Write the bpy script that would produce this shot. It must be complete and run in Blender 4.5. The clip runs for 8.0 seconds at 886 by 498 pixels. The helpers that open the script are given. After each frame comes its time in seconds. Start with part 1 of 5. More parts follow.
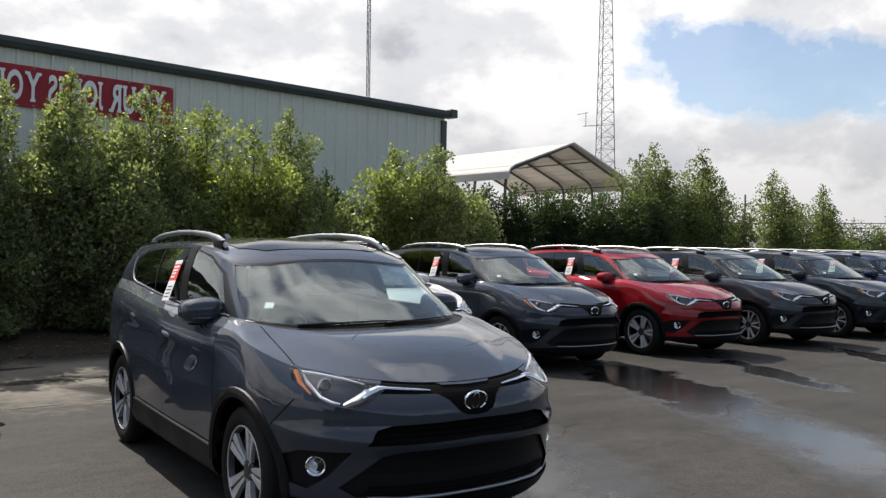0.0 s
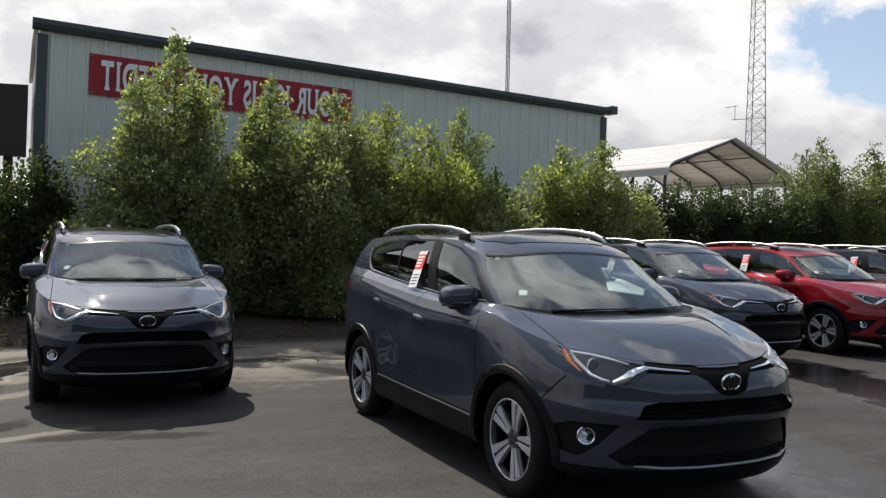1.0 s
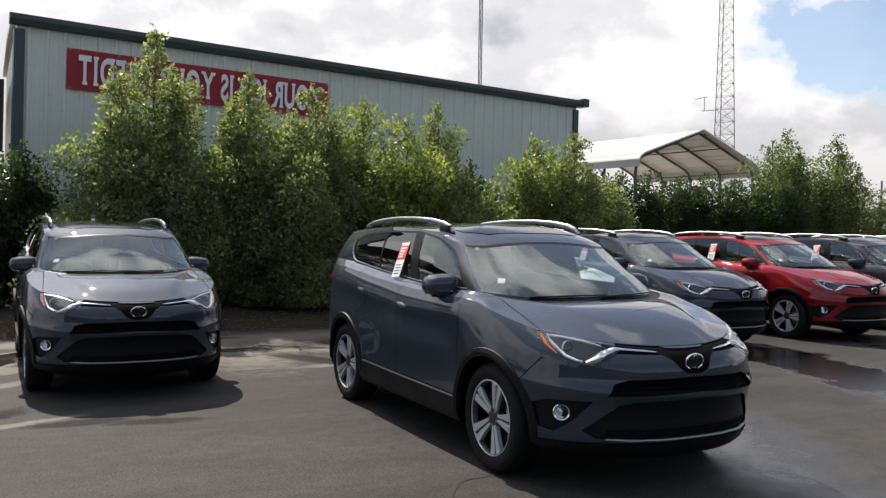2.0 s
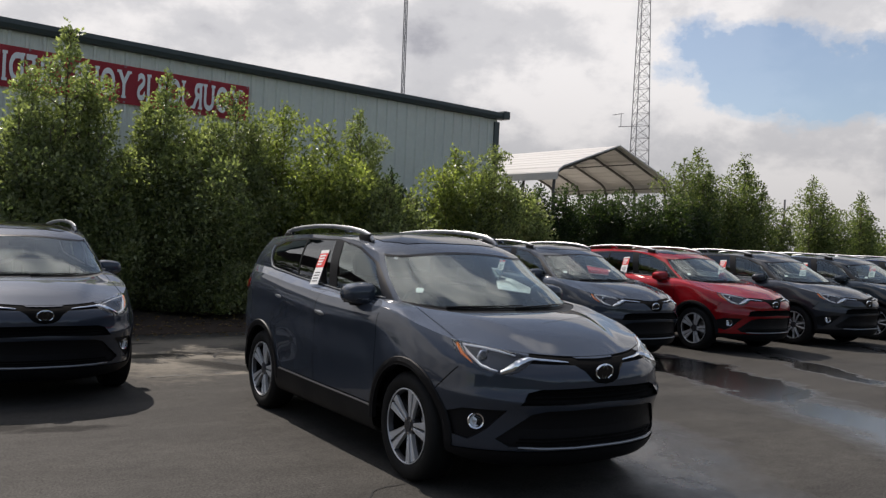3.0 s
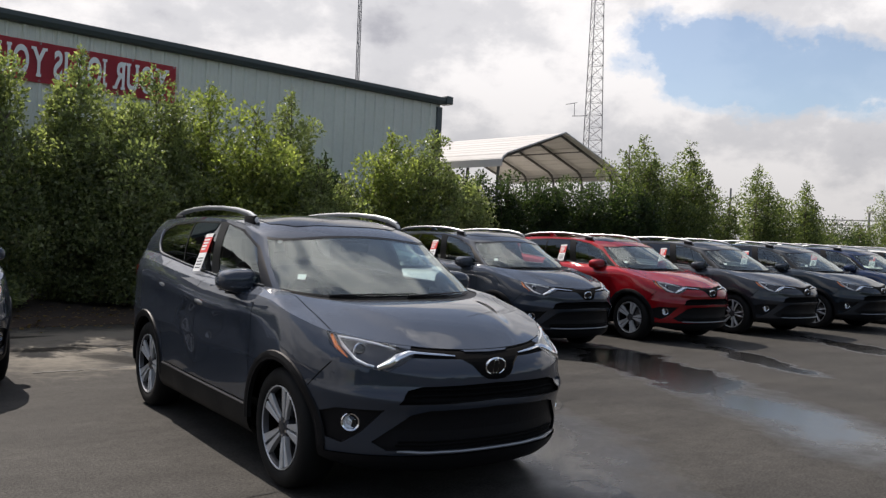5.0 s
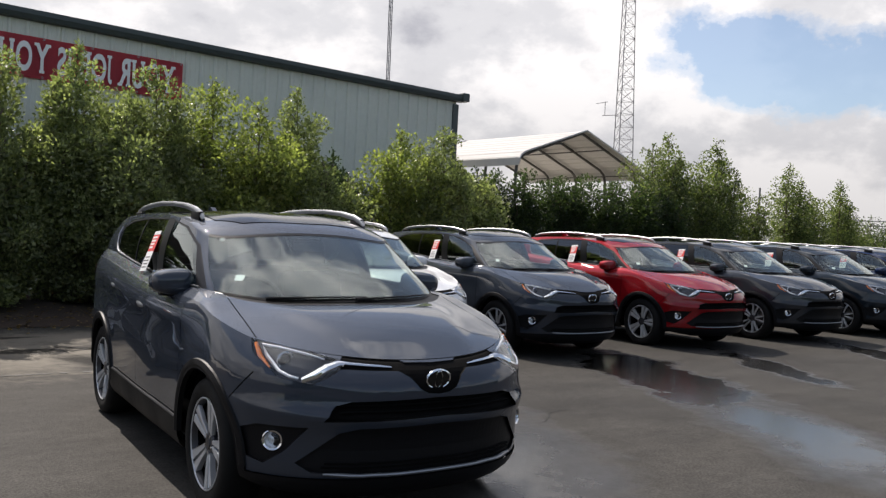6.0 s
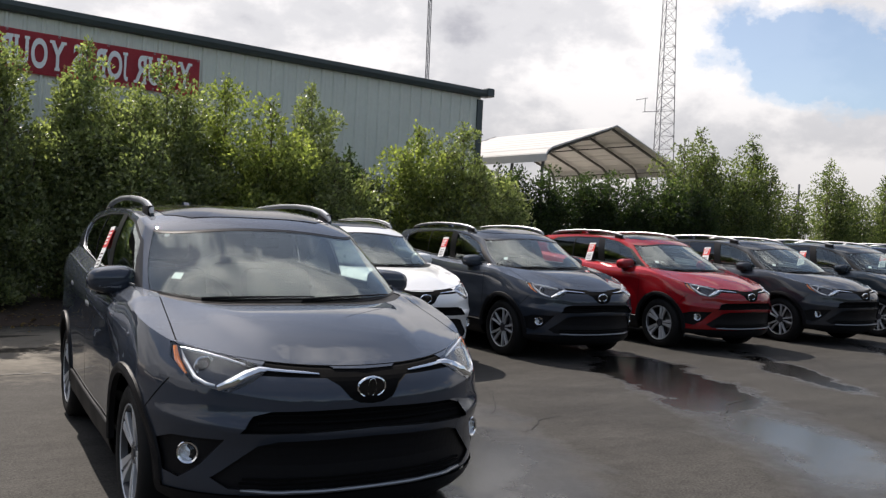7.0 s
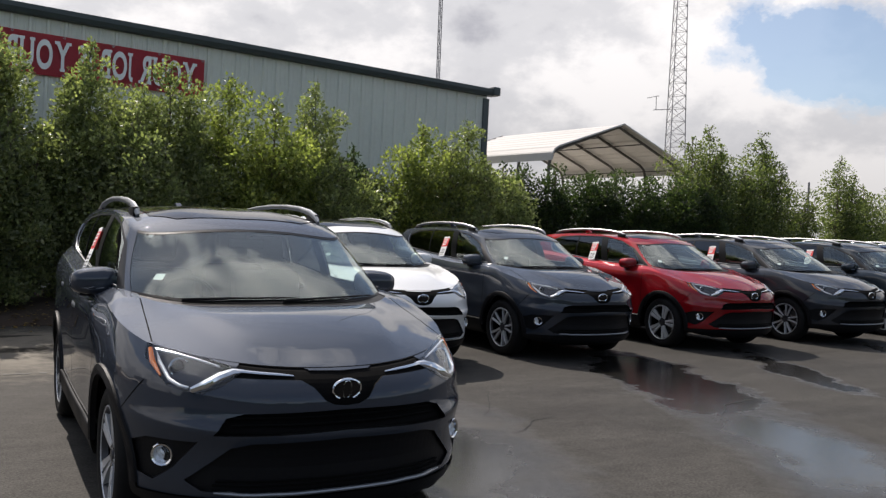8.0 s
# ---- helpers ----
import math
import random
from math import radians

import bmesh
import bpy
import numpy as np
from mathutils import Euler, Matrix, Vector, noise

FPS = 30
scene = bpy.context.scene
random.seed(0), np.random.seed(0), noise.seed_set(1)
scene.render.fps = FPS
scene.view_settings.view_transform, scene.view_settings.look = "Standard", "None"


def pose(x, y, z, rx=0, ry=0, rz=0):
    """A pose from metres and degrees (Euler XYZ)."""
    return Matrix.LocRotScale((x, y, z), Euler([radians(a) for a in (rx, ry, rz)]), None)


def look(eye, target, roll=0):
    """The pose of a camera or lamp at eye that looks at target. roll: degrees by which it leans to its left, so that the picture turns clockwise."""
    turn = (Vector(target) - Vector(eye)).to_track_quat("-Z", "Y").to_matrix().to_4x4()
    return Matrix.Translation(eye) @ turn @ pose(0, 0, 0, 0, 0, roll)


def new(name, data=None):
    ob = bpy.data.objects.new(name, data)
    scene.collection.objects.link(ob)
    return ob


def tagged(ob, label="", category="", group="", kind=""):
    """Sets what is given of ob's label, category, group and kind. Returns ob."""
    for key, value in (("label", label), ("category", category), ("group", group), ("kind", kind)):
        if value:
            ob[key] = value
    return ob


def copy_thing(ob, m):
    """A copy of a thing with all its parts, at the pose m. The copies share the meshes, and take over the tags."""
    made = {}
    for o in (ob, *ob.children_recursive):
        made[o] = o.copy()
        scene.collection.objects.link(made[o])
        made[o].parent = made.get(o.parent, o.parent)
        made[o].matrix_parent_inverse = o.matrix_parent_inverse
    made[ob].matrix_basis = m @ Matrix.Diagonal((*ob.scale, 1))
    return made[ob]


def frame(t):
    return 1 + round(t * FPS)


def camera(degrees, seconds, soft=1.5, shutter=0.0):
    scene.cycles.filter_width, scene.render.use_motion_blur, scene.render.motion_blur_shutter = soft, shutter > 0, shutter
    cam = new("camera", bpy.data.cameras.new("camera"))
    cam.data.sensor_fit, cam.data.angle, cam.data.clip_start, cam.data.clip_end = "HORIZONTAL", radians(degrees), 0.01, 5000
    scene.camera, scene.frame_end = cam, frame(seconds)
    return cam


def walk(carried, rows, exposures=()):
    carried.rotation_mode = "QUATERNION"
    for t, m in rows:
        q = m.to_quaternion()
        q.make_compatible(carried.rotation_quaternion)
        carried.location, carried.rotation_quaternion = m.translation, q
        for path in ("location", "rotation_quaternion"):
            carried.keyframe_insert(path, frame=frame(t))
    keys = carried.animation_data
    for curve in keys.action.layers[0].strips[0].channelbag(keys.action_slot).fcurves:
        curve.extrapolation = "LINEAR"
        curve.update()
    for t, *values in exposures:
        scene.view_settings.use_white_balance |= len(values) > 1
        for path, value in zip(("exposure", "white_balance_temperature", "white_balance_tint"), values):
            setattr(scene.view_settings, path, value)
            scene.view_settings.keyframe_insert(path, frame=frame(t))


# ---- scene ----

# ---- camera and its walk ----
PATH = [
    (0.0, (-2.685, -4.341, 1.549), (0.216, -0.269, 1.564), 0.63),
    (0.5, (-3.123, -4.236, 1.606), (-0.642, 0.102, 1.776), 3.22),
    (1.0, (-3.581, -4.397, 1.523), (-1.334, 0.069, 1.497), 1.29),
    (1.5, (-3.742, -4.572, 1.518), (-1.482, -0.113, 1.438), 0.86),
    (3.0, (-3.817, -4.715, 1.535), (-1.030, -0.564, 1.519), 2.13),
    (3.5, (-3.766, -4.717, 1.533), (-0.861, -0.647, 1.487), 2.07),
    (4.0, (-3.679, -4.675, 1.523), (-0.693, -0.666, 1.461), 2.11),
    (4.5, (-3.436, -4.603, 1.502), (-0.428, -0.609, 1.437), 2.15),
    (6.0, (-2.422, -4.414, 1.502), (0.397, -0.285, 1.435), 2.33),
    (6.5, (-2.068, -4.365, 1.502), (0.635, -0.159, 1.430), 2.40),
    (7.0, (-1.783, -4.363, 1.501), (0.822, -0.096, 1.417), 2.31),
    (7.5, (-1.671, -4.381, 1.509), (0.890, -0.088, 1.418), 2.21),
    (8.0, (-1.624, -4.426, 1.518), (0.917, -0.121, 1.424), 2.20),
]
cam = camera(54.84, 8.0, soft=1.36)
walk(cam, [(t, look(eye, target, roll)) for t, eye, target, roll in PATH],
     exposures=[(0.0, 0.40, 6520, 11), (0.5, 0.12, 6520, 11), (1.0, 0.30, 6520, 11), (1.5, 0.86, 6520, 11), (1.8, 0.65, 6540, 12), (2.8, 0.05, 6580, 13), (3.5, 0.11, 6580, 13), (4.5, 0.19, 6580, 13), (6.0, 0.34, 6580, 13), (7.0, 0.36, 6580, 13), (8.0, 0.27, 6580, 13)])

# ---- sky, sun, exposure ----
SUN_EL, SUN_AZ = 47.0, -3.0      # elevation, and bearing from +y towards +x, degrees

world = bpy.data.worlds.new("sky")
scene.world = world
world.use_nodes = True
wn, wl = world.node_tree.nodes, world.node_tree.links
wn.clear()
w_out = wn.new("ShaderNodeOutputWorld")
w_bg = wn.new("ShaderNodeBackground")
w_sky = wn.new("ShaderNodeTexSky")
w_sky.sky_type = "NISHITA"
w_sky.sun_disc = False
w_sky.sun_elevation = radians(SUN_EL)
w_sky.sun_rotation = radians(SUN_AZ)
w_sky.air_density, w_sky.dust_density, w_sky.ozone_density = 1.0, 0.5, 1.5
w_bg.inputs["Strength"].default_value = 0.10
w_tc = wn.new("ShaderNodeTexCoord")


def wmath(op, a, b=None, clamp=False):
    n = wn.new("ShaderNodeMath")
    n.operation, n.use_clamp = op, clamp
    for k, v in enumerate((a, b)):
        if v is None:
            continue
        if isinstance(v, (int, float)):
            n.inputs[k].default_value = v
        else:
            wl.new(v, n.inputs[k])
    return n.outputs[0]


def wnoise(scale, detail, rough, stretch=(1, 1, 1), shift=(0, 0, 0)):
    m = wn.new("ShaderNodeMapping")
    m.inputs["Scale"].default_value = stretch
    m.inputs["Location"].default_value = shift
    n = wn.new("ShaderNodeTexNoise")
    n.inputs["Scale"].default_value, n.inputs["Detail"].default_value, n.inputs["Roughness"].default_value = scale, detail, rough
    wl.new(w_tc.outputs["Generated"], m.inputs["Vector"])
    wl.new(m.outputs[0], n.inputs["Vector"])
    return n.outputs["Fac"]


def wspot(direction, inner, outer):
    """1 near a direction of the sky, fading to 0: cosines of the two angles."""
    d = wn.new("ShaderNodeVectorMath")
    d.operation = "DOT_PRODUCT"
    wl.new(w_tc.outputs["Generated"], d.inputs[0])
    d.inputs[1].default_value = Vector(direction).normalized()
    r = wn.new("ShaderNodeMapRange")
    r.interpolation_type = "SMOOTHSTEP"
    r.inputs["From Min"].default_value, r.inputs["From Max"].default_value = math.cos(radians(outer)), math.cos(radians(inner))
    wl.new(d.outputs["Value"], r.inputs["Value"])
    return r.outputs[0]


def wramp(value, stops):
    r = wn.new("ShaderNodeValToRGB")
    r.color_ramp.interpolation = "EASE"
    e = r.color_ramp.elements
    e[0].position, e[0].color = stops[0][0], (*stops[0][1], 1)
    e[1].position, e[1].color = stops[-1][0], (*stops[-1][1], 1)
    for p, c in stops[1:-1]:
        e.new(p).color = (*c, 1)
    wl.new(value, r.inputs[0])
    return r.outputs[0]


# heaped clouds low down, a blue opening low over the right of the lot and one round the sun
_el, _az = radians(SUN_EL), radians(SUN_AZ)
sun_dir = Vector((math.sin(_az) * math.cos(_el), math.cos(_az) * math.cos(_el), math.sin(_el)))
w_sep = wn.new("ShaderNodeSeparateXYZ")
wl.new(w_tc.outputs["Generated"], w_sep.inputs[0])


def wrange(value, a, b, c, d):
    r = wn.new("ShaderNodeMapRange")
    r.interpolation_type = "SMOOTHSTEP"
    for k, v in zip(("From Min", "From Max", "To Min", "To Max"), (a, b, c, d)):
        r.inputs[k].default_value = v
    wl.new(value, r.inputs["Value"])
    return r.outputs[0]


# the cover thins overhead and away from the sun
bias = wmath("ADD", wrange(w_sep.outputs["Y"], -0.4, 0.3, -0.06, 0.17), wmath("ADD", wrange(w_sep.outputs["Z"], 0.37, 0.50, 0.0, -0.21), wrange(w_sep.outputs["Z"], 0.74, 0.90, 0.0, 0.10)))
heap = wmath("ADD", wmath("MULTIPLY", wnoise(2.6, 8, 0.58, (1, 1, 1.5), (0.35, 0.1, 0.0)), 0.62), wmath("MULTIPLY", wmath("SUBTRACT", wnoise(10.0, 9, 0.62, (1, 1, 1.3), (1.7, 2.3, 0.4)), 0.5), wrange(w_sep.outputs["Z"], 0.45, 0.75, 0.42, 0.14)))
cover = wmath("ADD", wmath("ADD", heap, 0.21), bias)


def wdot(direction):
    d = wn.new("ShaderNodeVectorMath")
    d.operation = "DOT_PRODUCT"
    wl.new(w_tc.outputs["Generated"], d.inputs[0])
    d.inputs[1].default_value = direction
    return d.outputs["Value"]


def opening(az, el, half_w, half_h, slope, amount):
    """A long opening in the cover at a bearing and height, in degrees."""
    a, e, sl = radians(az), radians(el), radians(slope)
    across = Vector((math.cos(a), -math.sin(a), 0))
    up = Vector((-math.sin(a) * math.sin(e), -math.cos(a) * math.sin(e), math.cos(e)))
    t1, t2 = across * math.cos(sl) + up * math.sin(sl), up * math.cos(sl) - across * math.sin(sl)
    u = wmath("DIVIDE", wdot(t1), math.tan(radians(half_w)))
    v = wmath("DIVIDE", wdot(t2), math.tan(radians(half_h)))
    r = wmath("SQRT", wmath("ADD", wmath("MULTIPLY", u, u), wmath("MULTIPLY", v, v)))
    front = wrange(wdot((math.sin(a) * math.cos(e), math.cos(a) * math.cos(e), math.sin(e))), 0.5, 0.8, 0.0, 1.0)
    return wmath("MULTIPLY", front, wrange(r, 0.0, 1.7, amount, 0.0))


cover = wmath("SUBTRACT", cover, opening(57.5, 11.2, 11.0, 2.9, -14, 0.26))
cover = wmath("SUBTRACT", cover, opening(-4.0, 44.0, 50.0, 12.0, 0, 0.36))
mask = wramp(cover, [(0.475, (0.16, 0.16, 0.16)), (0.51, (0.55, 0.55, 0.55)), (0.56, (1, 1, 1))])
lit = wramp(wnoise(6.0, 9, 0.58, (1, 1, 1.6), (3.1, 0.4, 0.2)), [(0.24, (3.9, 4.0, 4.4)), (0.42, (6.1, 6.2, 6.4)), (0.58, (8.5, 8.45, 8.4))])
glow = wmath("ADD", wmath("MULTIPLY", wrange(w_sep.outputs["Z"], 0.24, 0.55, 0.0, 1.0), wmath("MULTIPLY", wspot(sun_dir, 0, 62), 0.35)), wmath("MULTIPLY", wspot(sun_dir, 0, 20), 0.6))
w_glow = wn.new("ShaderNodeMixRGB")
w_glow.blend_type = "MULTIPLY"
w_glow.inputs[0].default_value = 1.0
wl.new(lit, w_glow.inputs[1])
wl.new(wmath("MULTIPLY", wmath("ADD", glow, 1.0), wmath("ADD", wrange(w_sep.outputs["Z"], 0.0, 0.24, 0.66, 1.0), wrange(w_sep.outputs["Z"], 0.55, 0.85, 0.0, 0.60))), w_glow.inputs[2])
lit = w_glow.outputs[0]
w_mix = wn.new("ShaderNodeMixRGB")
wl.new(mask, w_mix.inputs[0])
wl.new(w_sky.outputs[0], w_mix.inputs[1])
wl.new(lit, w_mix.inputs[2])
wl.new(w_mix.outputs[0], w_bg.inputs["Color"])
wl.new(w_bg.outputs[0], w_out.inputs["Surface"])

sun = new("sun", bpy.data.lights.new("sun", "SUN"))
sun.data.energy, sun.data.angle, sun.data.color = 4.9, radians(0.55), (1.0, 0.93, 0.84)
sun.matrix_world = look(sun_dir * 60, (0, 0, 0))

# ---- materials ----
def nodes_of(name):
    m = bpy.data.materials.new(name)
    m.use_nodes = True
    nt = m.node_tree
    return m, nt.nodes, nt.links, nt.nodes["Principled BSDF"]


def tex(n, l, kind, scale, detail=5.0, rough=0.55, stretch=None, coord="Object"):
    tc = n.new("ShaderNodeTexCoord")
    src = tc.outputs[coord]
    if stretch:
        mp = n.new("ShaderNodeMapping")
        mp.inputs["Scale"].default_value = stretch
        l.new(src, mp.inputs["Vector"])
        src = mp.outputs[0]
    t = n.new("ShaderNodeTex" + kind)
    t.inputs["Scale"].default_value = scale
    if kind == "Noise":
        t.inputs["Detail"].default_value, t.inputs["Roughness"].default_value = detail, rough
    l.new(src, t.inputs["Vector"])
    return t


def ramp(n, l, src, stops):
    r = n.new("ShaderNodeValToRGB")
    e = r.color_ramp.elements
    e[0].position, e[0].color = stops[0][0], (*stops[0][1], 1)
    e[1].position, e[1].color = stops[-1][0], (*stops[-1][1], 1)
    for p, c in stops[1:-1]:
        e.new(p).color = (*c, 1)
    l.new(src, r.inputs[0])
    return r.outputs[0]


def grey(v):
    return (v, v, v)


def add_bump(n, l, bsdf, src, strength, distance):
    b = n.new("ShaderNodeBump")
    b.inputs["Strength"].default_value, b.inputs["Distance"].default_value = strength, distance
    l.new(src, b.inputs["Height"])
    l.new(b.outputs[0], bsdf.inputs["Normal"])
    return b


def mix_rgb(n, l, fac, a, b, mode="MIX"):
    m = n.new("ShaderNodeMixRGB")
    m.blend_type = mode
    for k, v in enumerate((fac, a, b)):
        if isinstance(v, (int, float)):
            m.inputs[k].default_value = v
        elif isinstance(v, tuple):
            m.inputs[k].default_value = (*v, 1)
        else:
            l.new(v, m.inputs[k])
    return m.outputs[0]


def simple(name, colour, rough=0.5, metal=0.0, vary=0.15, scale=8.0, bump=0.0, coat=0.0, spec=0.5):
    """A plain material with variation at two scales in colour and roughness."""
    m, n, l, b = nodes_of(name)
    big, fine = tex(n, l, "Noise", scale, 4), tex(n, l, "Noise", scale * 14, 3)
    tone = mix_rgb(n, l, 0.5, big.outputs["Fac"], fine.outputs["Fac"])
    lo, hi = tuple(c * (1 - vary) for c in colour), tuple(min(1, c * (1 + vary)) for c in colour)
    l.new(ramp(n, l, tone, [(0.3, lo), (0.7, hi)]), b.inputs["Base Color"])
    l.new(ramp(n, l, big.outputs["Fac"], [(0.3, grey(max(0, rough - 0.06))), (0.7, grey(min(1, rough + 0.06)))]), b.inputs["Roughness"])
    b.inputs["Metallic"].default_value = metal
    b.inputs["Coat Weight"].default_value = coat
    b.inputs["Specular IOR Level"].default_value = spec
    if bump:
        add_bump(n, l, b, fine.outputs["Fac"], bump, 0.004)
    return m


def car_paint():
    """Metallic lacquer; each car's own colour is its object colour."""
    m, n, l, b = nodes_of("car_paint")
    info = n.new("ShaderNodeObjectInfo")
    flake = tex(n, l, "Noise", 900.0, 2)
    dust = tex(n, l, "Noise", 2.6, 6)
    c = mix_rgb(n, l, 0.22, info.outputs["Color"], ramp(n, l, flake.outputs["Fac"], [(0.35, grey(0.3)), (0.7, grey(1.6))]), "MULTIPLY")
    c = mix_rgb(n, l, ramp(n, l, dust.outputs["Fac"], [(0.45, grey(0.0)), (0.8, grey(0.02))]), c, (0.34, 0.31, 0.27))
    l.new(c, b.inputs["Base Color"])
    b.inputs["Metallic"].default_value = 0.34
    b.inputs["Specular IOR Level"].default_value = 0.0
    b.inputs["Roughness"].default_value = 0.60
    b.inputs["Coat Weight"].default_value = 1.0
    l.new(ramp(n, l, dust.outputs["Fac"], [(0.4, grey(0.008)), (0.8, grey(0.03))]), b.inputs["Coat Roughness"])
    return m


def clear_glass(name, tint, gloss=0.09, sheen=(0.95, 0.98, 1.0)):
    """A thin pane: tinted see-through, with a mirror that grows towards grazing angles alike from both sides."""
    m, n, l, b = nodes_of(name)
    n.remove(b)
    out = n["Material Output"]
    tr, gl, lw, mx = n.new("ShaderNodeBsdfTransparent"), n.new("ShaderNodeBsdfGlossy"), n.new("ShaderNodeLayerWeight"), n.new("ShaderNodeMixShader")
    tr.inputs["Color"].default_value = (*tint, 1)
    gl.inputs["Roughness"].default_value = 0.0
    gl.inputs["Color"].default_value = (*sheen, 1)
    lw.inputs["Blend"].default_value = 0.5
    pw, ad = n.new("ShaderNodeMath"), n.new("ShaderNodeMath")
    pw.operation, ad.operation = "POWER", "MULTIPLY_ADD"
    pw.inputs[1].default_value = 4.0
    ad.inputs[1].default_value, ad.inputs[2].default_value = 1 - gloss, gloss
    l.new(lw.outputs["Facing"], pw.inputs[0])
    l.new(pw.outputs[0], ad.inputs[0])
    l.new(ad.outputs[0], mx.inputs[0])
    l.new(tr.outputs[0], mx.inputs[1])
    l.new(gl.outputs[0], mx.inputs[2])
    l.new(mx.outputs[0], out.inputs["Surface"])
    return m


def asphalt_mat():
    m, n, l, b = nodes_of("asphalt")
    grain = tex(n, l, "Noise", 60.0, 4)
    stone = tex(n, l, "Voronoi", 130.0)
    patch = tex(n, l, "Noise", 0.55, 5, 0.6)
    streak = tex(n, l, "Noise", 1.6, 6, 0.65, (0.5, 1.6, 1))
    c = ramp(n, l, patch.outputs["Fac"], [(0.3, (0.041, 0.039, 0.0357)), (0.5, (0.050, 0.0476, 0.0435)), (0.7, (0.060, 0.0570, 0.0517))])
    c = mix_rgb(n, l, 0.9, c, ramp(n, l, grain.outputs["Fac"], [(0.32, grey(0.55)), (0.7, grey(1.5))]), "MULTIPLY")
    mott = tex(n, l, "Noise", 9.0, 6, 0.7)
    c = mix_rgb(n, l, 0.6, c, ramp(n, l, mott.outputs["Fac"], [(0.34, grey(0.75)), (0.5, grey(1.0)), (0.68, grey(1.25))]), "MULTIPLY")
    chip = tex(n, l, "Voronoi", 30.0)
    c = mix_rgb(n, l, ramp(n, l, chip.outputs["Distance"], [(0.02, grey(0.45)), (0.09, grey(0.0))]), c, (0.10, 0.095, 0.085))
    c = mix_rgb(n, l, 0.6, c, ramp(n, l, streak.outputs["Fac"], [(0.35, grey(0.7)), (0.65, grey(1.2))]), "MULTIPLY")
    # wet patches: ellipses of the plan with ragged rims
    geo = n.new("ShaderNodeNewGeometry")
    rag = tex(n, l, "Noise", 1.1, 7, 0.66)

    fine_rag = tex(n, l, "Noise", 5.0, 6, 0.7)

    def patches(rows, rag):
        total = None
        for cx, cy, turn, rx, ry, soft in rows:
            mp = n.new("ShaderNodeMapping")
            mp.vector_type = "TEXTURE"
            mp.inputs["Location"].default_value = (cx, cy, 0)
            mp.inputs["Rotation"].default_value = (0, 0, radians(turn))
            mp.inputs["Scale"].default_value = (rx, ry, 1)
            l.new(geo.outputs["Position"], mp.inputs["Vector"])
            ln = n.new("ShaderNodeVectorMath")
            ln.operation = "LENGTH"
            l.new(mp.outputs[0], ln.inputs[0])
            ad = n.new("ShaderNodeMath")
            ad.operation = "MULTIPLY_ADD"
            ad.inputs[1].default_value = 2.2
            l.new(rag.outputs["Fac"], ad.inputs[0])
            l.new(ln.outputs["Value"], ad.inputs[2])
            mr = n.new("ShaderNodeMapRange")
            mr.inputs["From Min"].default_value, mr.inputs["From Max"].default_value = 2.1 + soft, 2.1 - soft
            l.new(ad.outputs[0], mr.inputs["Value"])
            if total is None:
                total = mr.outputs[0]
            else:
                mx = n.new("ShaderNodeMath")
                mx.operation = "MAXIMUM"
                l.new(total, mx.inputs[0])
                l.new(mr.outputs[0], mx.inputs[1])
                total = mx.outputs[0]
        return total

    c = mix_rgb(n, l, patches(SAND, fine_rag), c, mix_rgb(n, l, 0.8, c, (0.19, 0.172, 0.142)))
    c = mix_rgb(n, l, patches(STAINS, fine_rag), c, mix_rgb(n, l, 1.0, c, grey(0.15), "MULTIPLY"))
    wet = patches(WET, rag)
    c = mix_rgb(n, l, wet, c, mix_rgb(n, l, 1.0, c, grey(0.30), "MULTIPLY"))
    l.new(c, b.inputs["Base Color"])
    dry = ramp(n, l, patch.outputs["Fac"], [(0.3, grey(0.60)), (0.7, grey(0.75))])
    l.new(mix_rgb(n, l, wet, dry, grey(0.16)), b.inputs["Roughness"])
    l.new(ramp(n, l, wet, [(0.0, grey(0.06)), (1.0, grey(0.55))]), b.inputs["Specular IOR Level"])
    hgt = mix_rgb(n, l, 0.6, grain.outputs["Fac"], stone.outputs["Distance"])
    bp = add_bump(n, l, b, hgt, 0.5, 0.006)
    l.new(ramp(n, l, wet, [(0.0, grey(0.5)), (1.0, grey(0.07))]), bp.inputs["Strength"])
    return m


# centre x, centre y, turn, half length, half width, softness: sandy dust, and damp
SAND = [(-0.85, 6.3, 85, 1.5, 0.55, 0.5), (0.0, 7.5, 4, 2.0, 0.55, 0.5), (-3.75, 7.7, 24, 0.9, 0.30, 0.3), (-3.8, 6.5, 24, 0.8, 0.13, 0.3), (-3.75, 5.5, 26, 0.8, 0.22, 0.3), (-3.75, 4.5, 40, 0.9, 0.11, 0.3),
        (-3.9, 2.6, 20, 0.9, 0.08, 0.3), (-0.2, 6.2, -20, 0.9, 0.3, 0.4), (3.0, 7.6, 0, 2.5, 0.5, 0.6), (-0.15, 4.7, 10, 0.5, 0.10, 0.4)]
WET = [
    (5.25, 2.2, 66, 2.1, 0.62, 0.18), (4.1, -0.2, 63, 2.0, 0.50, 0.5), (7.5, 2.5, 62, 1.5, 0.30, 0.2),
    (1.35, 0.1, 66, 1.7, 0.50, 0.55),
    (-4.1, 5.6, 60, 1.6, 0.40, 0.15), (10.4, 2.4, 64, 1.6, 0.35, 0.2),
]
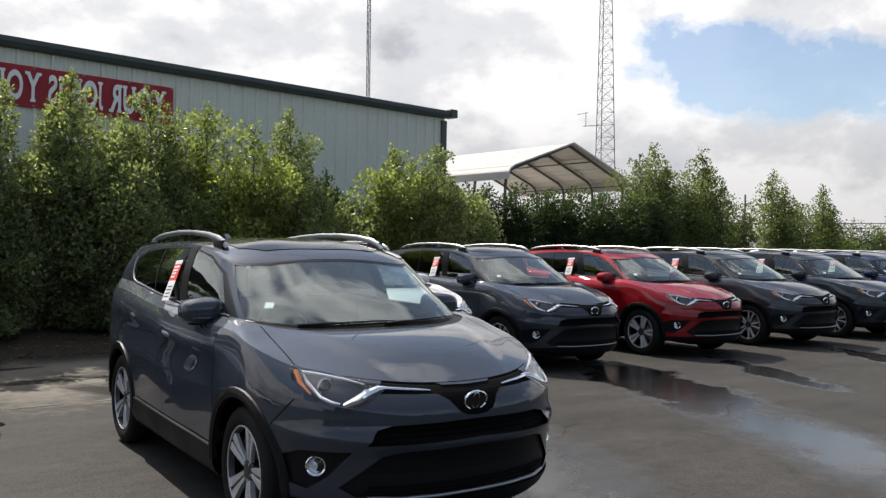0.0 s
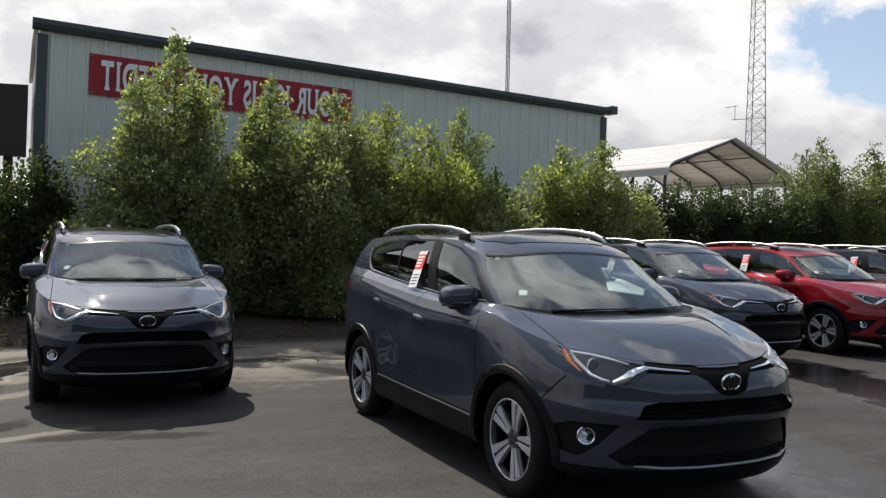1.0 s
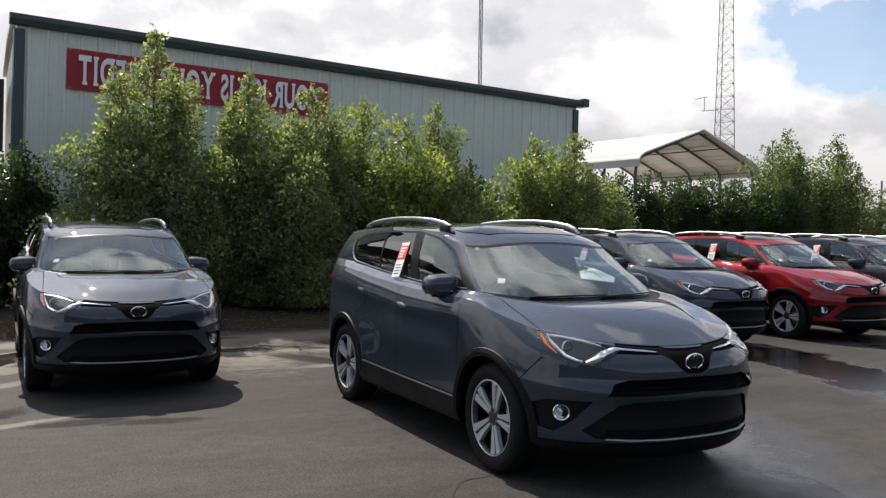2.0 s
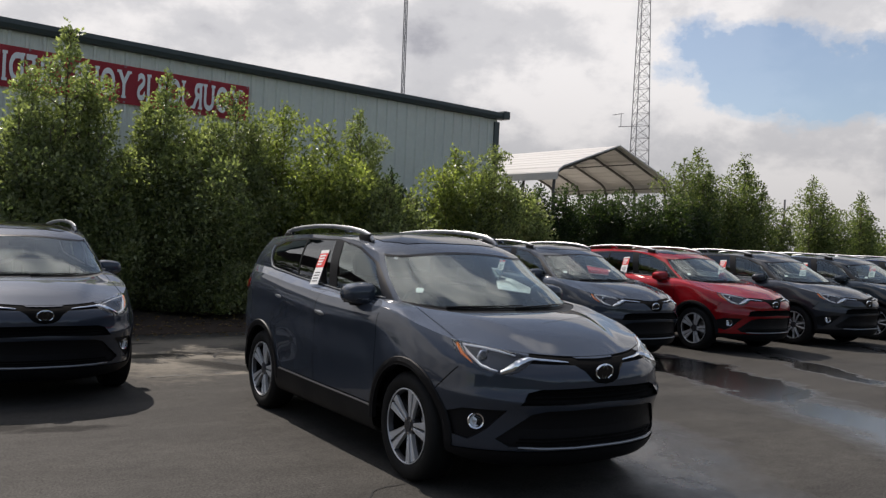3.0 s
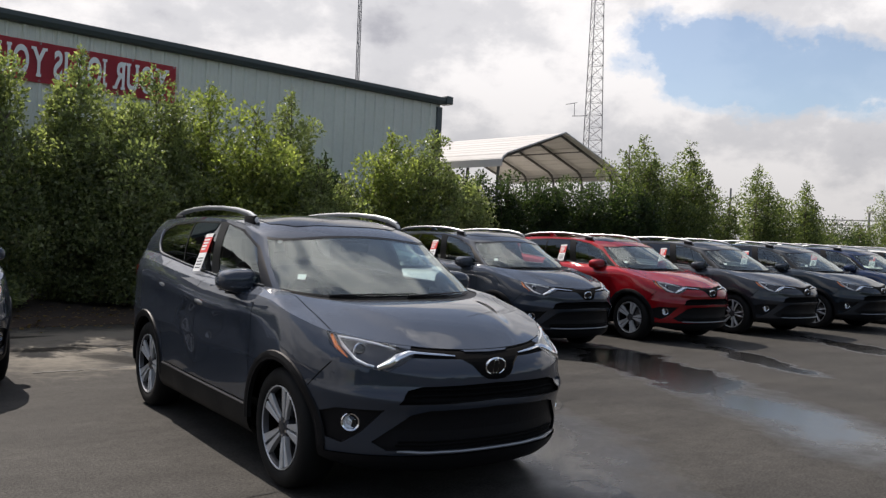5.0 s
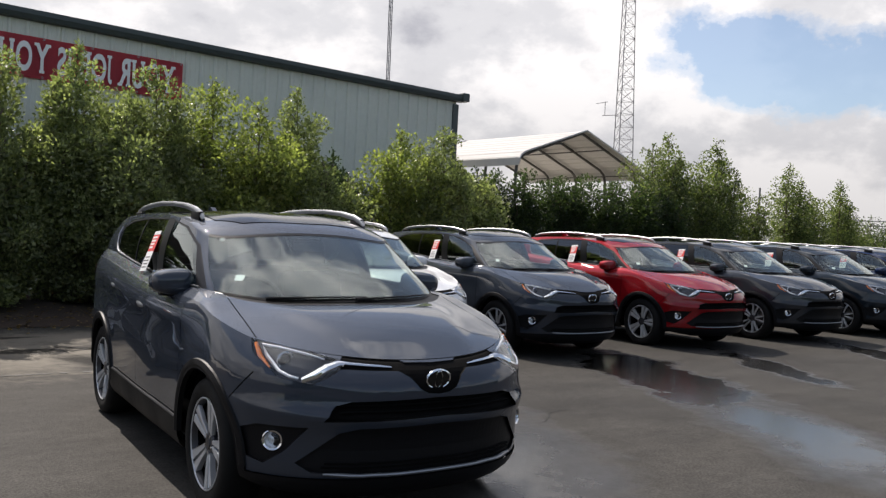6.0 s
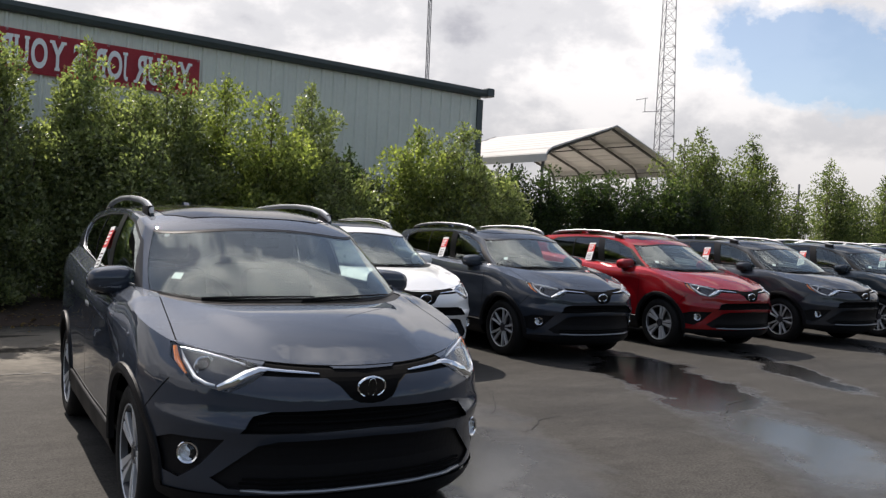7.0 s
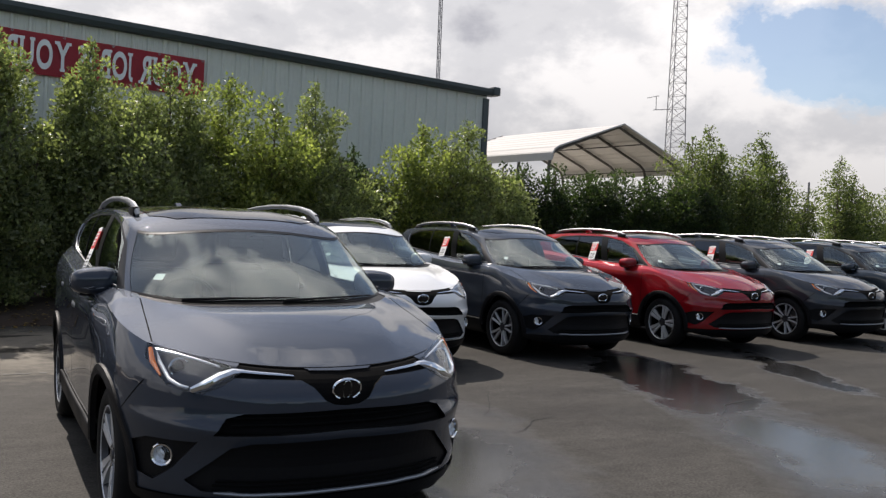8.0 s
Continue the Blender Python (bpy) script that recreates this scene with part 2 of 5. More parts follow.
STAINS = [(-3.05, 2.62, 5, 0.42, 0.12, 0.25), (-2.5, 2.42, -8, 0.36, 0.11, 0.25), (-3.75, 3.1, 40, 0.4, 0.16, 0.2), (-0.78, 6.35, 0, 0.42, 0.2, 0.2), (-0.05, 6.35, -35, 0.5, 0.14, 0.2), (-0.2, 5.2, -62, 0.8, 0.2, 0.25), (-4.0, 4.6, 70, 0.8, 0.2, 0.2), (-1.15, 7.6, 5, 0.6, 0.12, 0.2)]


def leaf_mat(name, dark, light):
    m, n, l, b = nodes_of(name)
    geo = n.new("ShaderNodeNewGeometry")
    big = tex(n, l, "Noise", 1.3, 3)
    c = ramp(n, l, geo.outputs["Random Per Island"], [(0.0, dark), (0.6, tuple((a + d) / 2 for a, d in zip(dark, light))), (1.0, light)])
    c = mix_rgb(n, l, 0.6, c, ramp(n, l, big.outputs["Fac"], [(0.3, grey(0.6)), (0.7, grey(1.3))]), "MULTIPLY")
    l.new(c, b.inputs["Base Color"])
    b.inputs["Roughness"].default_value = 0.36
    tl, mx = n.new("ShaderNodeBsdfTranslucent"), n.new("ShaderNodeMixShader")
    l.new(mix_rgb(n, l, 1.0, c, (1.35, 1.5, 0.75), "MULTIPLY"), tl.inputs["Color"])
    mx.inputs[0].default_value = 0.58
    l.new(b.outputs[0], mx.inputs[1])
    l.new(tl.outputs[0], mx.inputs[2])
    l.new(mx.outputs[0], n["Material Output"].inputs["Surface"])
    return m


ASPHALT = asphalt_mat()
PAINT = car_paint()
GLASS = clear_glass("window_glass", (0.78, 0.88, 0.84), 0.11, (0.93, 1.0, 0.98))
PRIVACY = clear_glass("privacy_glass", (0.05, 0.055, 0.06), 0.07)
LENS = clear_glass("lamp_lens", (0.94, 0.95, 0.96), 0.05)
REFLECTOR = simple("lamp_reflector", (0.80, 0.82, 0.84), 0.25, 0.35, 0.05)
BLACK = simple("black_plastic", (0.008, 0.008, 0.009), 0.5, bump=0.25, scale=3, spec=0.14)
GLOSS_BLACK = simple("gloss_black", (0.005, 0.005, 0.006), 0.12, scale=2)
CHROME = simple("chrome", (0.78, 0.79, 0.80), 0.09, 1.0, 0.05)
SILVER = simple("silver_trim", (0.29, 0.30, 0.31), 0.40, 0.85, 0.06)
FILM_BLACK = simple("matt_black_film", (0.006, 0.006, 0.007), 0.35, scale=2, spec=0.18)
SATIN = simple("satin_black_plastic", (0.02, 0.02, 0.021), 0.32, scale=3)
TYRE = simple("tyre_rubber", (0.007, 0.007, 0.007), 0.7, bump=0.4, scale=10, spec=0.2)
ALLOY = simple("machined_alloy", (0.52, 0.53, 0.54), 0.32, 0.35, 0.08)
DARK_ALLOY = simple("dark_alloy", (0.06, 0.06, 0.065), 0.4, 0.6)
STEEL = simple("brake_steel", (0.32, 0.30, 0.28), 0.45, 0.9)
UNDER = simple("underbody", (0.004, 0.004, 0.004), 0.9, spec=0.08)
SEAT = simple("seat_cloth", (0.03, 0.03, 0.033), 0.85, scale=12)
LINING = simple("grey_lining", (0.10, 0.098, 0.09), 0.85)
DASH = simple("dashboard", (0.016, 0.016, 0.017), 0.7)
AMBER = simple("amber_lens", (0.85, 0.22, 0.03), 0.15, coat=1.0)
RED_LENS = simple("red_lens", (0.55, 0.015, 0.015), 0.12, coat=1.0)
PAPER = simple("paper", (0.82, 0.82, 0.80), 0.6, vary=0.03)
RED_PAPER = simple("red_paper", (0.80, 0.06, 0.05), 0.55, vary=0.05)
BARK = simple("bark", (0.11, 0.085, 0.06), 0.9, bump=0.6, scale=14)
SIDING = simple("painted_steel_siding", (0.62, 0.64, 0.56), 0.5, 0.0, 0.06, 0.8)
TRIM_DARK = simple("dark_green_trim", (0.040, 0.055, 0.055), 0.45, 0.0, 0.12, 1.5)
BANNER_RED = simple("banner_red", (0.60, 0.05, 0.07), 0.5, vary=0.1, scale=1.5)
BANNER_WHITE = simple("banner_white", (0.82, 0.80, 0.78), 0.5, vary=0.06, scale=1.5)
GALV = simple("galvanised_steel", (0.42, 0.44, 0.45), 0.5, 0.7, 0.12, 5)
DARK_TUBE = simple("weathered_tube", (0.09, 0.085, 0.08), 0.6, 0.4, 0.15, 5)
MAST_STEEL = simple("mast_steel", (0.19, 0.19, 0.20), 0.6, 0.3, 0.2, 2)
SHEET = simple("white_sheet_steel", (0.50, 0.485, 0.465), 0.8, 0.0, 0.05, 0.7)
GRAVEL = simple("pale_gravel", (0.42, 0.39, 0.34), 0.95, 0.0, 0.25, 2.0, bump=1.0)
DARK_BROWN = simple("dark_brown_boards", (0.040, 0.026, 0.022), 0.75, 0.0, 0.2, 3)
LINE_PAINT = simple("worn_line_paint", (0.075, 0.072, 0.066), 0.8, 0.0, 0.3, 6, bump=0.6)
CRACK = simple("crack_dark", (0.006, 0.006, 0.006), 0.9)
SOIL = simple("mulch_soil", (0.045, 0.030, 0.020), 0.95, 0.0, 0.4, 5, bump=1.0)
# only for the added ring wall out of view
BACKDROP_GREEN = simple("backdrop_green", (0.030, 0.042, 0.018), 0.95, 0.0, 0.5, 0.5)
LEAF = leaf_mat("leaf_green", (0.095, 0.118, 0.058), (0.33, 0.355, 0.19))
LEAF_LIGHT = leaf_mat("leaf_yellow_green", (0.10, 0.128, 0.042), (0.36, 0.385, 0.14))
DRY_LEAF = leaf_mat("dry_leaf", (0.08, 0.045, 0.02), (0.30, 0.20, 0.10))
LEAF_MID = leaf_mat("leaf_mid_green", (0.048, 0.068, 0.030), (0.21, 0.24, 0.10))
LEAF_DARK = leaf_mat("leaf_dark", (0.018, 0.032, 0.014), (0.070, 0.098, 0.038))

# ---- building blocks ----
def part(name, bm, material, parent=None, label="", smooth=False, angle=35.0):
    """One bmesh as one mesh object, under a thing or a part."""
    me = bpy.data.meshes.new(name)
    bm.normal_update()
    if smooth:
        lim = radians(angle)
        for f in bm.faces:
            f.smooth = True
        for e in bm.edges:
            if len(e.link_faces) == 2 and e.calc_face_angle(0.0) > lim:
                e.smooth = False
    bm.to_mesh(me)
    bm.free()
    for m in material if isinstance(material, (list, tuple)) else (material,):
        me.materials.append(m)
    ob = new(name, me)
    ob.parent = parent
    if label:
        ob["label"] = label
    return ob


def thing(name, label, category, group="", kind="", at=None):
    ob = new(name)
    ob.empty_display_size = 0.2
    if at is not None:
        ob.matrix_basis = at
    return tagged(ob, label, category, group, kind)


def box(bm, x0, x1, y0, y1, z0, z1, m=None, bevel=0.0, mat=0):
    v = [bm.verts.new(p) for p in ((x0, y0, z0), (x1, y0, z0), (x1, y1, z0), (x0, y1, z0), (x0, y0, z1), (x1, y0, z1), (x1, y1, z1), (x0, y1, z1))]
    f = [bm.faces.new([v[i] for i in q]) for q in ((3, 2, 1, 0), (4, 5, 6, 7), (0, 1, 5, 4), (1, 2, 6, 5), (2, 3, 7, 6), (3, 0, 4, 7))]
    for a in f:
        a.material_index = mat
    if bevel:
        es = list({e for a in f for e in a.edges})
        r = bmesh.ops.bevel(bm, geom=es, offset=bevel, segments=2, profile=0.5, affect="EDGES")
        for a in r["faces"]:
            a.material_index = mat
        v = list({w for a in r["faces"] for w in a.verts} | {w for w in v if w.is_valid})
    if m is not None:
        for w in v:
            w.co = m @ w.co
    return v


def tube(bm, path, radius, sides=8, caps=True, flat=1.0, mat=0):
    """A round bar along a path; radius may be a list. flat squeezes it in height."""
    path = [Vector(p) for p in path]
    rings = []
    for i, p in enumerate(path):
        d = (path[min(i + 1, len(path) - 1)] - path[max(i - 1, 0)]).normalized()
        a = d.orthogonal().normalized() if abs(d.z) > 0.95 else d.cross(Vector((0, 0, 1))).normalized()
        b = a.cross(d).normalized()
        r = radius[i] if isinstance(radius, (list, tuple)) else radius
        rings.append([bm.verts.new(p + r * (math.cos(t) * a + flat * math.sin(t) * b)) for t in (2 * math.pi * k / sides for k in range(sides))])
    for A, B in zip(rings, rings[1:]):
        for k in range(sides):
            bm.faces.new((A[k], A[(k + 1) % sides], B[(k + 1) % sides], B[k])).material_index = mat
    if caps:
        bm.faces.new(rings[0][::-1]).material_index = mat
        bm.faces.new(rings[-1]).material_index = mat


def lathe(bm, profile, m, segs=40, mat=0, close=False):
    """Turns a profile of (radius, along) about the local x axis."""
    rings = []
    for r, a in profile:
        rings.append([bm.verts.new(m @ Vector((a, r * math.cos(t), r * math.sin(t)))) for t in (2 * math.pi * k / segs for k in range(segs))])
    for A, B in zip(rings, rings[1:]):
        for k in range(segs):
            bm.faces.new((A[k], A[(k + 1) % segs], B[(k + 1) % segs], B[k])).material_index = mat
    if close:
        bm.faces.new(rings[-1]).material_index = mat


def prism(bm, pts, a0, a1, axis="y", mat=0):
    """A polygon pushed along an axis. pts: (x, z) for axis y, (y, z) for x, (x, y) for z."""
    put = {"x": lambda p, a: (a, p[0], p[1]), "y": lambda p, a: (p[0], a, p[1]), "z": lambda p, a: (p[0], p[1], a)}[axis]
    A, B = [bm.verts.new(put(p, a0)) for p in pts], [bm.verts.new(put(p, a1)) for p in pts]
    k = len(pts)
    fs = [bm.faces.new(A), bm.faces.new(B[::-1])]
    fs += [bm.faces.new((A[i], B[i], B[(i + 1) % k], A[(i + 1) % k])) for i in range(k)]
    for f in fs:
        f.material_index = mat
    bmesh.ops.recalc_face_normals(bm, faces=fs)
    return fs

# ---- ground ----
bm = bmesh.new()
xs = [-900, -200, -60, -20] + [-12 + 1.0 * i for i in range(49)] + [45, 60, 120, 300, 900]
ys = [-900, -200, -60, -20] + [-10 + 1.0 * i for i in range(20)] + [9.6, 14, 30, 80, 300, 900]
ys.sort()
grid = [[bm.verts.new((x, y, 0)) for x in xs] for y in ys]
for j in range(len(ys) - 1):
    for i in range(len(xs) - 1):
        bm.faces.new((grid[j][i], grid[j][i + 1], grid[j + 1][i + 1], grid[j + 1][i]))
tagged(part("ground", bm, ASPHALT), "worn grey asphalt car lot with damp patches", "ground", kind="structure")

# assumed gravel ground behind the hedge, added pale so that sunlight bounces up
bm = bmesh.new()
gx = [-30 + 4.0 * i for i in range(26)]
gy = [12.4, 16, 22, 30, 42, 60]
V = [[bm.verts.new((x, y + 0.014 * x, 0.246 + 0.03 * noise.noise((x * 0.3, y * 0.3, 2)))) for x in gx] for y in gy]
for A, B in zip(V, V[1:]):
    for i in range(len(A) - 1):
        bm.faces.new((A[i], A[i + 1], B[i + 1], B[i]))
tagged(part("yard", bm, GRAVEL, smooth=True), "assumed pale gravel ground behind the hedge, added to bounce sunlight", "ground", kind="structure")

# thin open cracks in the asphalt
def crack(start, turn, length, seed, wide=0.006):
    rng = np.random.default_rng(seed)
    bm = bmesh.new()
    x, y, a = start[0], start[1], radians(turn)
    prev = None
    steps = max(4, int(length / 0.07))
    for i in range(steps + 1):
        w = wide * math.sin(math.pi * (0.08 + 0.84 * i / steps)) * rng.uniform(0.5, 1.3)
        nx, ny = -math.sin(a) * w, math.cos(a) * w
        cur = [bm.verts.new((x + nx, y + ny, 0.004)), bm.verts.new((x - nx, y - ny, 0.004))]
        if prev:
            bm.faces.new((prev[1], cur[1], cur[0], prev[0]))
        prev = cur
        a += rng.uniform(-0.35, 0.35) - (a - radians(turn)) * 0.25
        x, y = x + 0.07 * math.cos(a), y + 0.07 * math.sin(a)
    tagged(part("crack", bm, CRACK), "thin dark crack in the asphalt", "crack", "asphalt cracks", "structure")

for n, (st, tn, ln) in enumerate((((3.05, 2.75), -105, 1.5), ((4.3, 0.72), 22, 1.3), ((2.2, 0.9), 15, 0.9), ((0.15, 7.1), -70, 0.8), ((-0.1, 6.9), -60, 0.6), ((-1.6, -0.6), 30, 1.4))):
    crack(st, tn, ln, 40 + n)
for n, (st, tn, ln) in enumerate((((-0.42, 6.75), -58, 1.1), ((-0.2, 6.35), -15, 0.55), ((0.02, 6.65), -100, 0.8), ((-0.55, 6.6), -80, 0.6), ((-0.35, 6.2), 40, 0.6), ((-0.1, 6.0), -72, 1.2))):
    crack(st, tn, ln, 60 + n, 0.026)

# worn remains of a white parking line
bm = bmesh.new()
rng = np.random.default_rng(5)
for i in range(46):
    u = i / 45
    if rng.uniform() < 0.22:
        continue
    x, w = -1.30 + 0.95 * u, 0.038 * rng.uniform(0.45, 1.1)
    dy = rng.uniform(-0.012, 0.012)
    q = [bm.verts.new((x + dx, 4.68 + dy + dd, 0.005)) for dx, dd in ((0, -w), (0.022, -w * rng.uniform(0.5, 1)), (0.021, w * rng.uniform(0.5, 1)), (0, w))]
    bm.faces.new(q)
tagged(part("parking_line", bm, LINE_PAINT), "worn faded white parking line on the asphalt", "road marking", kind="structure")

# planting bed under the hedge, a low bank of mulch
bm = bmesh.new()
rows = []
bed_x = [-14 + 0.5 * i for i in range(110)]
for k, (dy, dz) in enumerate(((0, 0.004), (0.10, 0.07), (0.5, 0.13), (1.2, 0.20), (2.4, 0.26), (3.9, 0.25))):
    rows.append([bm.verts.new((x, 8.75 + 0.014 * x + dy + (0.12 * noise.noise((x * 0.8, 3, 0)) if k < 4 else 0), dz + (0.05 * noise.noise((x * 1.7, dy * 2, 1)) if 0 < k < 6 else 0))) for x in bed_x])
for A, B in zip(rows, rows[1:]):
    for i in range(len(A) - 1):
        bm.faces.new((A[i], A[i + 1], B[i + 1], B[i]))
tagged(part("planting_bed", bm, SOIL, smooth=True), "brown mulch planting bed along the edge of the asphalt", "planting bed", kind="structure")

# unseen ring wall added behind the camera to darken reflections and fill
bm = bmesh.new()
prev = None
for i in range(73):
    a = radians(192 + 150 * i / 72)
    r = 48 + 3 * noise.noise((i * 0.4, 0, 7))
    h = 6.5 + 2.6 * noise.noise((i * 0.55, 2, 0)) + 1.2 * noise.noise((i * 1.9, 5, 0))
    cur = [bm.verts.new((4 + r * math.cos(a), r * math.sin(a), -0.1)), bm.verts.new((4 + r * math.cos(a), r * math.sin(a), h * 0.7)), bm.verts.new((4 + (r + 2.5) * math.cos(a), (r + 2.5) * math.sin(a), h))]
    if prev:
        for k in range(2):
            bm.faces.new((prev[k], cur[k], cur[k + 1], prev[k + 1]))
    prev = cur
tagged(part("backdrop", bm, BACKDROP_GREEN, smooth=True), "unseen dark green ring wall added behind the camera", "backdrop", kind="structure")

# ---- building ----
WALL_TURN = math.degrees(math.atan2(1.25, 13.0))
B0 = pose(-3.28, 12.63, 0, 0, 0.72, WALL_TURN)      # wall's west end, on its face
B1 = B0 @ Matrix(((1, 0.0962, 0, 0), (0, 1, 0, 0), (0, 0, 1, 0), (0, 0, 0, 1)))      # end walls run straight back
WD = 6.2                                          # depth
WL, WH = 13.64, 5.26                              # wall length and height to the eave
bm = bmesh.new()
box(bm, 0, WL, 0.02, 0.25, 0, WH, B0)
w = part("wall_south", bm, SIDING)
tagged(w, "pale grey-green ribbed steel side wall of a warehouse", "wall", kind="structure")
bm = bmesh.new()
p = 0.305
for i in range(int(WL / p)):
    x = 0.2 + i * p
    a = [(x - 0.045, 0.02), (x - 0.02, -0.012), (x + 0.02, -0.012), (x + 0.045, 0.02)]
    A = [bm.verts.new(B0 @ Vector((u, v, 0.0))) for u, v in a]
    C = [bm.verts.new(B0 @ Vector((u, v, WH - 0.02))) for u, v in a]
    for k in range(3):
        bm.faces.new((A[k], A[k + 1], C[k + 1], C[k]))
    for s in (x + 0.10, x + 0.2):
        a = [(s - 0.012, 0.02), (s, 0.014), (s + 0.012, 0.02)]
        A = [bm.verts.new(B0 @ Vector((u, v, 0.0))) for u, v in a]
        C = [bm.verts.new(B0 @ Vector((u, v, WH - 0.02))) for u, v in a]
        for k in range(2):
            bm.faces.new((A[k], A[k + 1], C[k + 1], C[k]))
tagged(part("ribs", bm, SIDING, w), kind="stuff")
for nm, x0, x1 in (("wall_west", -0.02, 0.2), ("wall_east", WL - 0.22, WL)):
    bm = bmesh.new()
    box(bm, x0, x1, 0.25, WD, 0, WH, B1)
    tagged(part(nm, bm, SIDING), "ribbed steel end wall of the warehouse", "wall", kind="structure")
bm = bmesh.new()
box(bm, 0, WL, WD - 0.2, WD, 0, WH, B1)
tagged(part("wall_north", bm, SIDING), "steel rear wall of the warehouse", "wall", kind="structure")
bm = bmesh.new()
prism(bm, [(-0.12, WH + 0.12), (WD / 2, WH + 0.36), (WD + 0.1, WH + 0.12), (WD + 0.1, WH), (WD / 2, WH + 0.24), (-0.12, WH)], -0.10, WL + 0.10, "x")
for v in bm.verts:
    v.co = B1 @ v.co
roof = tagged(part("roof", bm, SIDING), "low-pitched metal roof of the warehouse", "roof", kind="structure")
# eave gutter and corner flashings
bm = bmesh.new()
prof = [(-0.16, WH + 0.14), (-0.16, WH + 0.05), (-0.13, WH - 0.03), (-0.02, WH - 0.05), (-0.02, WH + 0.04), (-0.06, WH + 0.16)]
prism(bm, prof, -0.14, WL + 0.12, "x")
for v in bm.verts:
    v.co = B0 @ v.co
tagged(part("gutter", bm, TRIM_DARK, roof, "dark green box gutter"))
for x0 in (-0.05, WL - 0.13):
    bm = bmesh.new()
    box(bm, x0, x0 + 0.18, -0.03, 0.16, 0, WH - 0.1, B0, 0.01)
    part("corner_flashing", bm, TRIM_DARK, w, "dark green corner flashing")
bm = bmesh.new()
box(bm, WL + 0.05, WL + 0.28, -0.2, 0.05, WH - 0.02, WH + 0.2, B0, 0.03)
part("gutter_end", bm, TRIM_DARK, roof, "flared end of the gutter")
bm = bmesh.new()
box(bm, WL - 2.10, WL - 1.98, -0.05, 0.03, 2.6, 3.28, B0, 0.008)
part("wall_box", bm, TRIM_DARK, w, "small dark wall box")

def roof_vent(x, y, r, h, capped):
    t = thing("roof_vent", "galvanised vent pipe with a cap on the metal roof" if capped else "thin galvanised vent pipe on the metal roof", "vent", "roof vents")
    t.matrix_basis = B0 @ pose(x, y, WH + 0.12)
    bm = bmesh.new()
    tube(bm, [(0, 0, -0.04), (0, 0, h)], r, 12)
    part("pipe", bm, GALV, t, smooth=True)
    if capped:
        bm = bmesh.new()
        lathe(bm, [(0.001, h + 0.07), (r * 1.7, h + 0.05), (r * 1.9, h - 0.03), (r * 1.7, h - 0.05), (r, h - 0.05)], Matrix.Rotation(radians(-90), 4, "Y"), 16)
        part("cap", bm, GALV, t, smooth=True)

roof_vent(5.90, 3.20, 0.048, 0.70, True)
roof_vent(7.15, 3.20, 0.026, 0.52, False)

# banner with its reversed lettering
banner = thing("banner", "red vinyl banner with white block lettering, reversed", "banner")
banner.matrix_basis = B0 @ pose(0.84, -0.035, 4.17)
bm = bmesh.new()
cols, rws = 40, 6
g = [[bm.verts.new((5.36 * i / cols, 0.012 * noise.noise((i * 0.33, j * 0.5, 4)), 0.76 * j / rws)) for i in range(cols + 1)] for j in range(rws + 1)]
for j in range(rws):
    for i in range(cols):
        bm.faces.new((g[j][i], g[j][i + 1], g[j + 1][i + 1], g[j + 1][i]))
bmesh.ops.solidify(bm, geom=bm.faces[:], thickness=0.008)
part("cloth", bm, BANNER_RED, banner, smooth=True)


def glyph(ch):
    """One letter of the built-in font as a list of faces, 1 high, from x = 0."""
    fc = bpy.data.curves.new("letter", "FONT")
    fc.body, fc.size, fc.offset = ch, 1.0, 0.030
    tmp = new("letter", fc)
    bpy.context.view_layer.update()
    me = bpy.data.meshes.new_from_object(tmp.evaluated_get(bpy.context.evaluated_depsgraph_get()))
    bpy.data.objects.remove(tmp)
    co = [v.co for v in me.vertices]
    x0, x1 = min(c.x for c in co), max(c.x for c in co)
    y0, y1 = min(c.y for c in co), max(c.y for c in co)
    h = y1 - y0
    pts = [((c.x - x0) / h, (c.y - y0) / h) for c in co]
    return pts, [tuple(p.vertices) for p in me.polygons], (x1 - x0) / h


# slab feet: shares of the letter's width at its top and bottom
SLABS = {"T": ((), (0.5,)), "I": ((0.5,), (0.5,)), "D": ((0.12,), (0.12,)), "E": ((0.12,), (0.12,)), "R": ((0.12,), (0.14, 0.86)), "Y": ((0.12, 0.88), (0.5,)), "U": ((0.12, 0.88), ()), "J": ((0.75,), ()), "B": ((0.12,), (0.12,))}
glyphs = {ch: glyph(ch) for ch in sorted(set("YOURJOBISYOURCREDIT"))}
bm = bmesh.new()
bar_wide, pen = 0.17, 0.0
for ch in "YOUR JOB IS YOUR CREDIT":
    if ch == " ":
        pen += 0.34
        continue
    pts, faces, wide = glyphs[ch]
    wide = max(wide, 0.24)
    pad = 0.06 if ch in "TIYU" else 0.02
    pen += pad
    vs = [bm.verts.new((pen + x + (0.04 if ch == "I" else 0), 0.0, y)) for x, y in pts]
    for f in faces:
        bm.faces.new([vs[k] for k in f])
    for row, (z0, z1) in zip(SLABS.get(ch, ((), ())), ((0.90, 1.0), (0.0, 0.10))):
        for share in row:
            c = pen + share * wide
            q = [bm.verts.new((x, -0.0012, z)) for x, z in ((c - bar_wide, z0), (c + bar_wide, z0), (c + bar_wide, z1), (c - bar_wide, z1))]
            bm.faces.new(q)
    pen += wide + pad + 0.085
for v in bm.verts:
    x, y, z = v.co
    v.co = (5.20 - 5.04 * x / pen, -0.027 + y, 0.105 + 0.55 * z)
part("lettering", bm, BANNER_WHITE, banner, "white block letters")
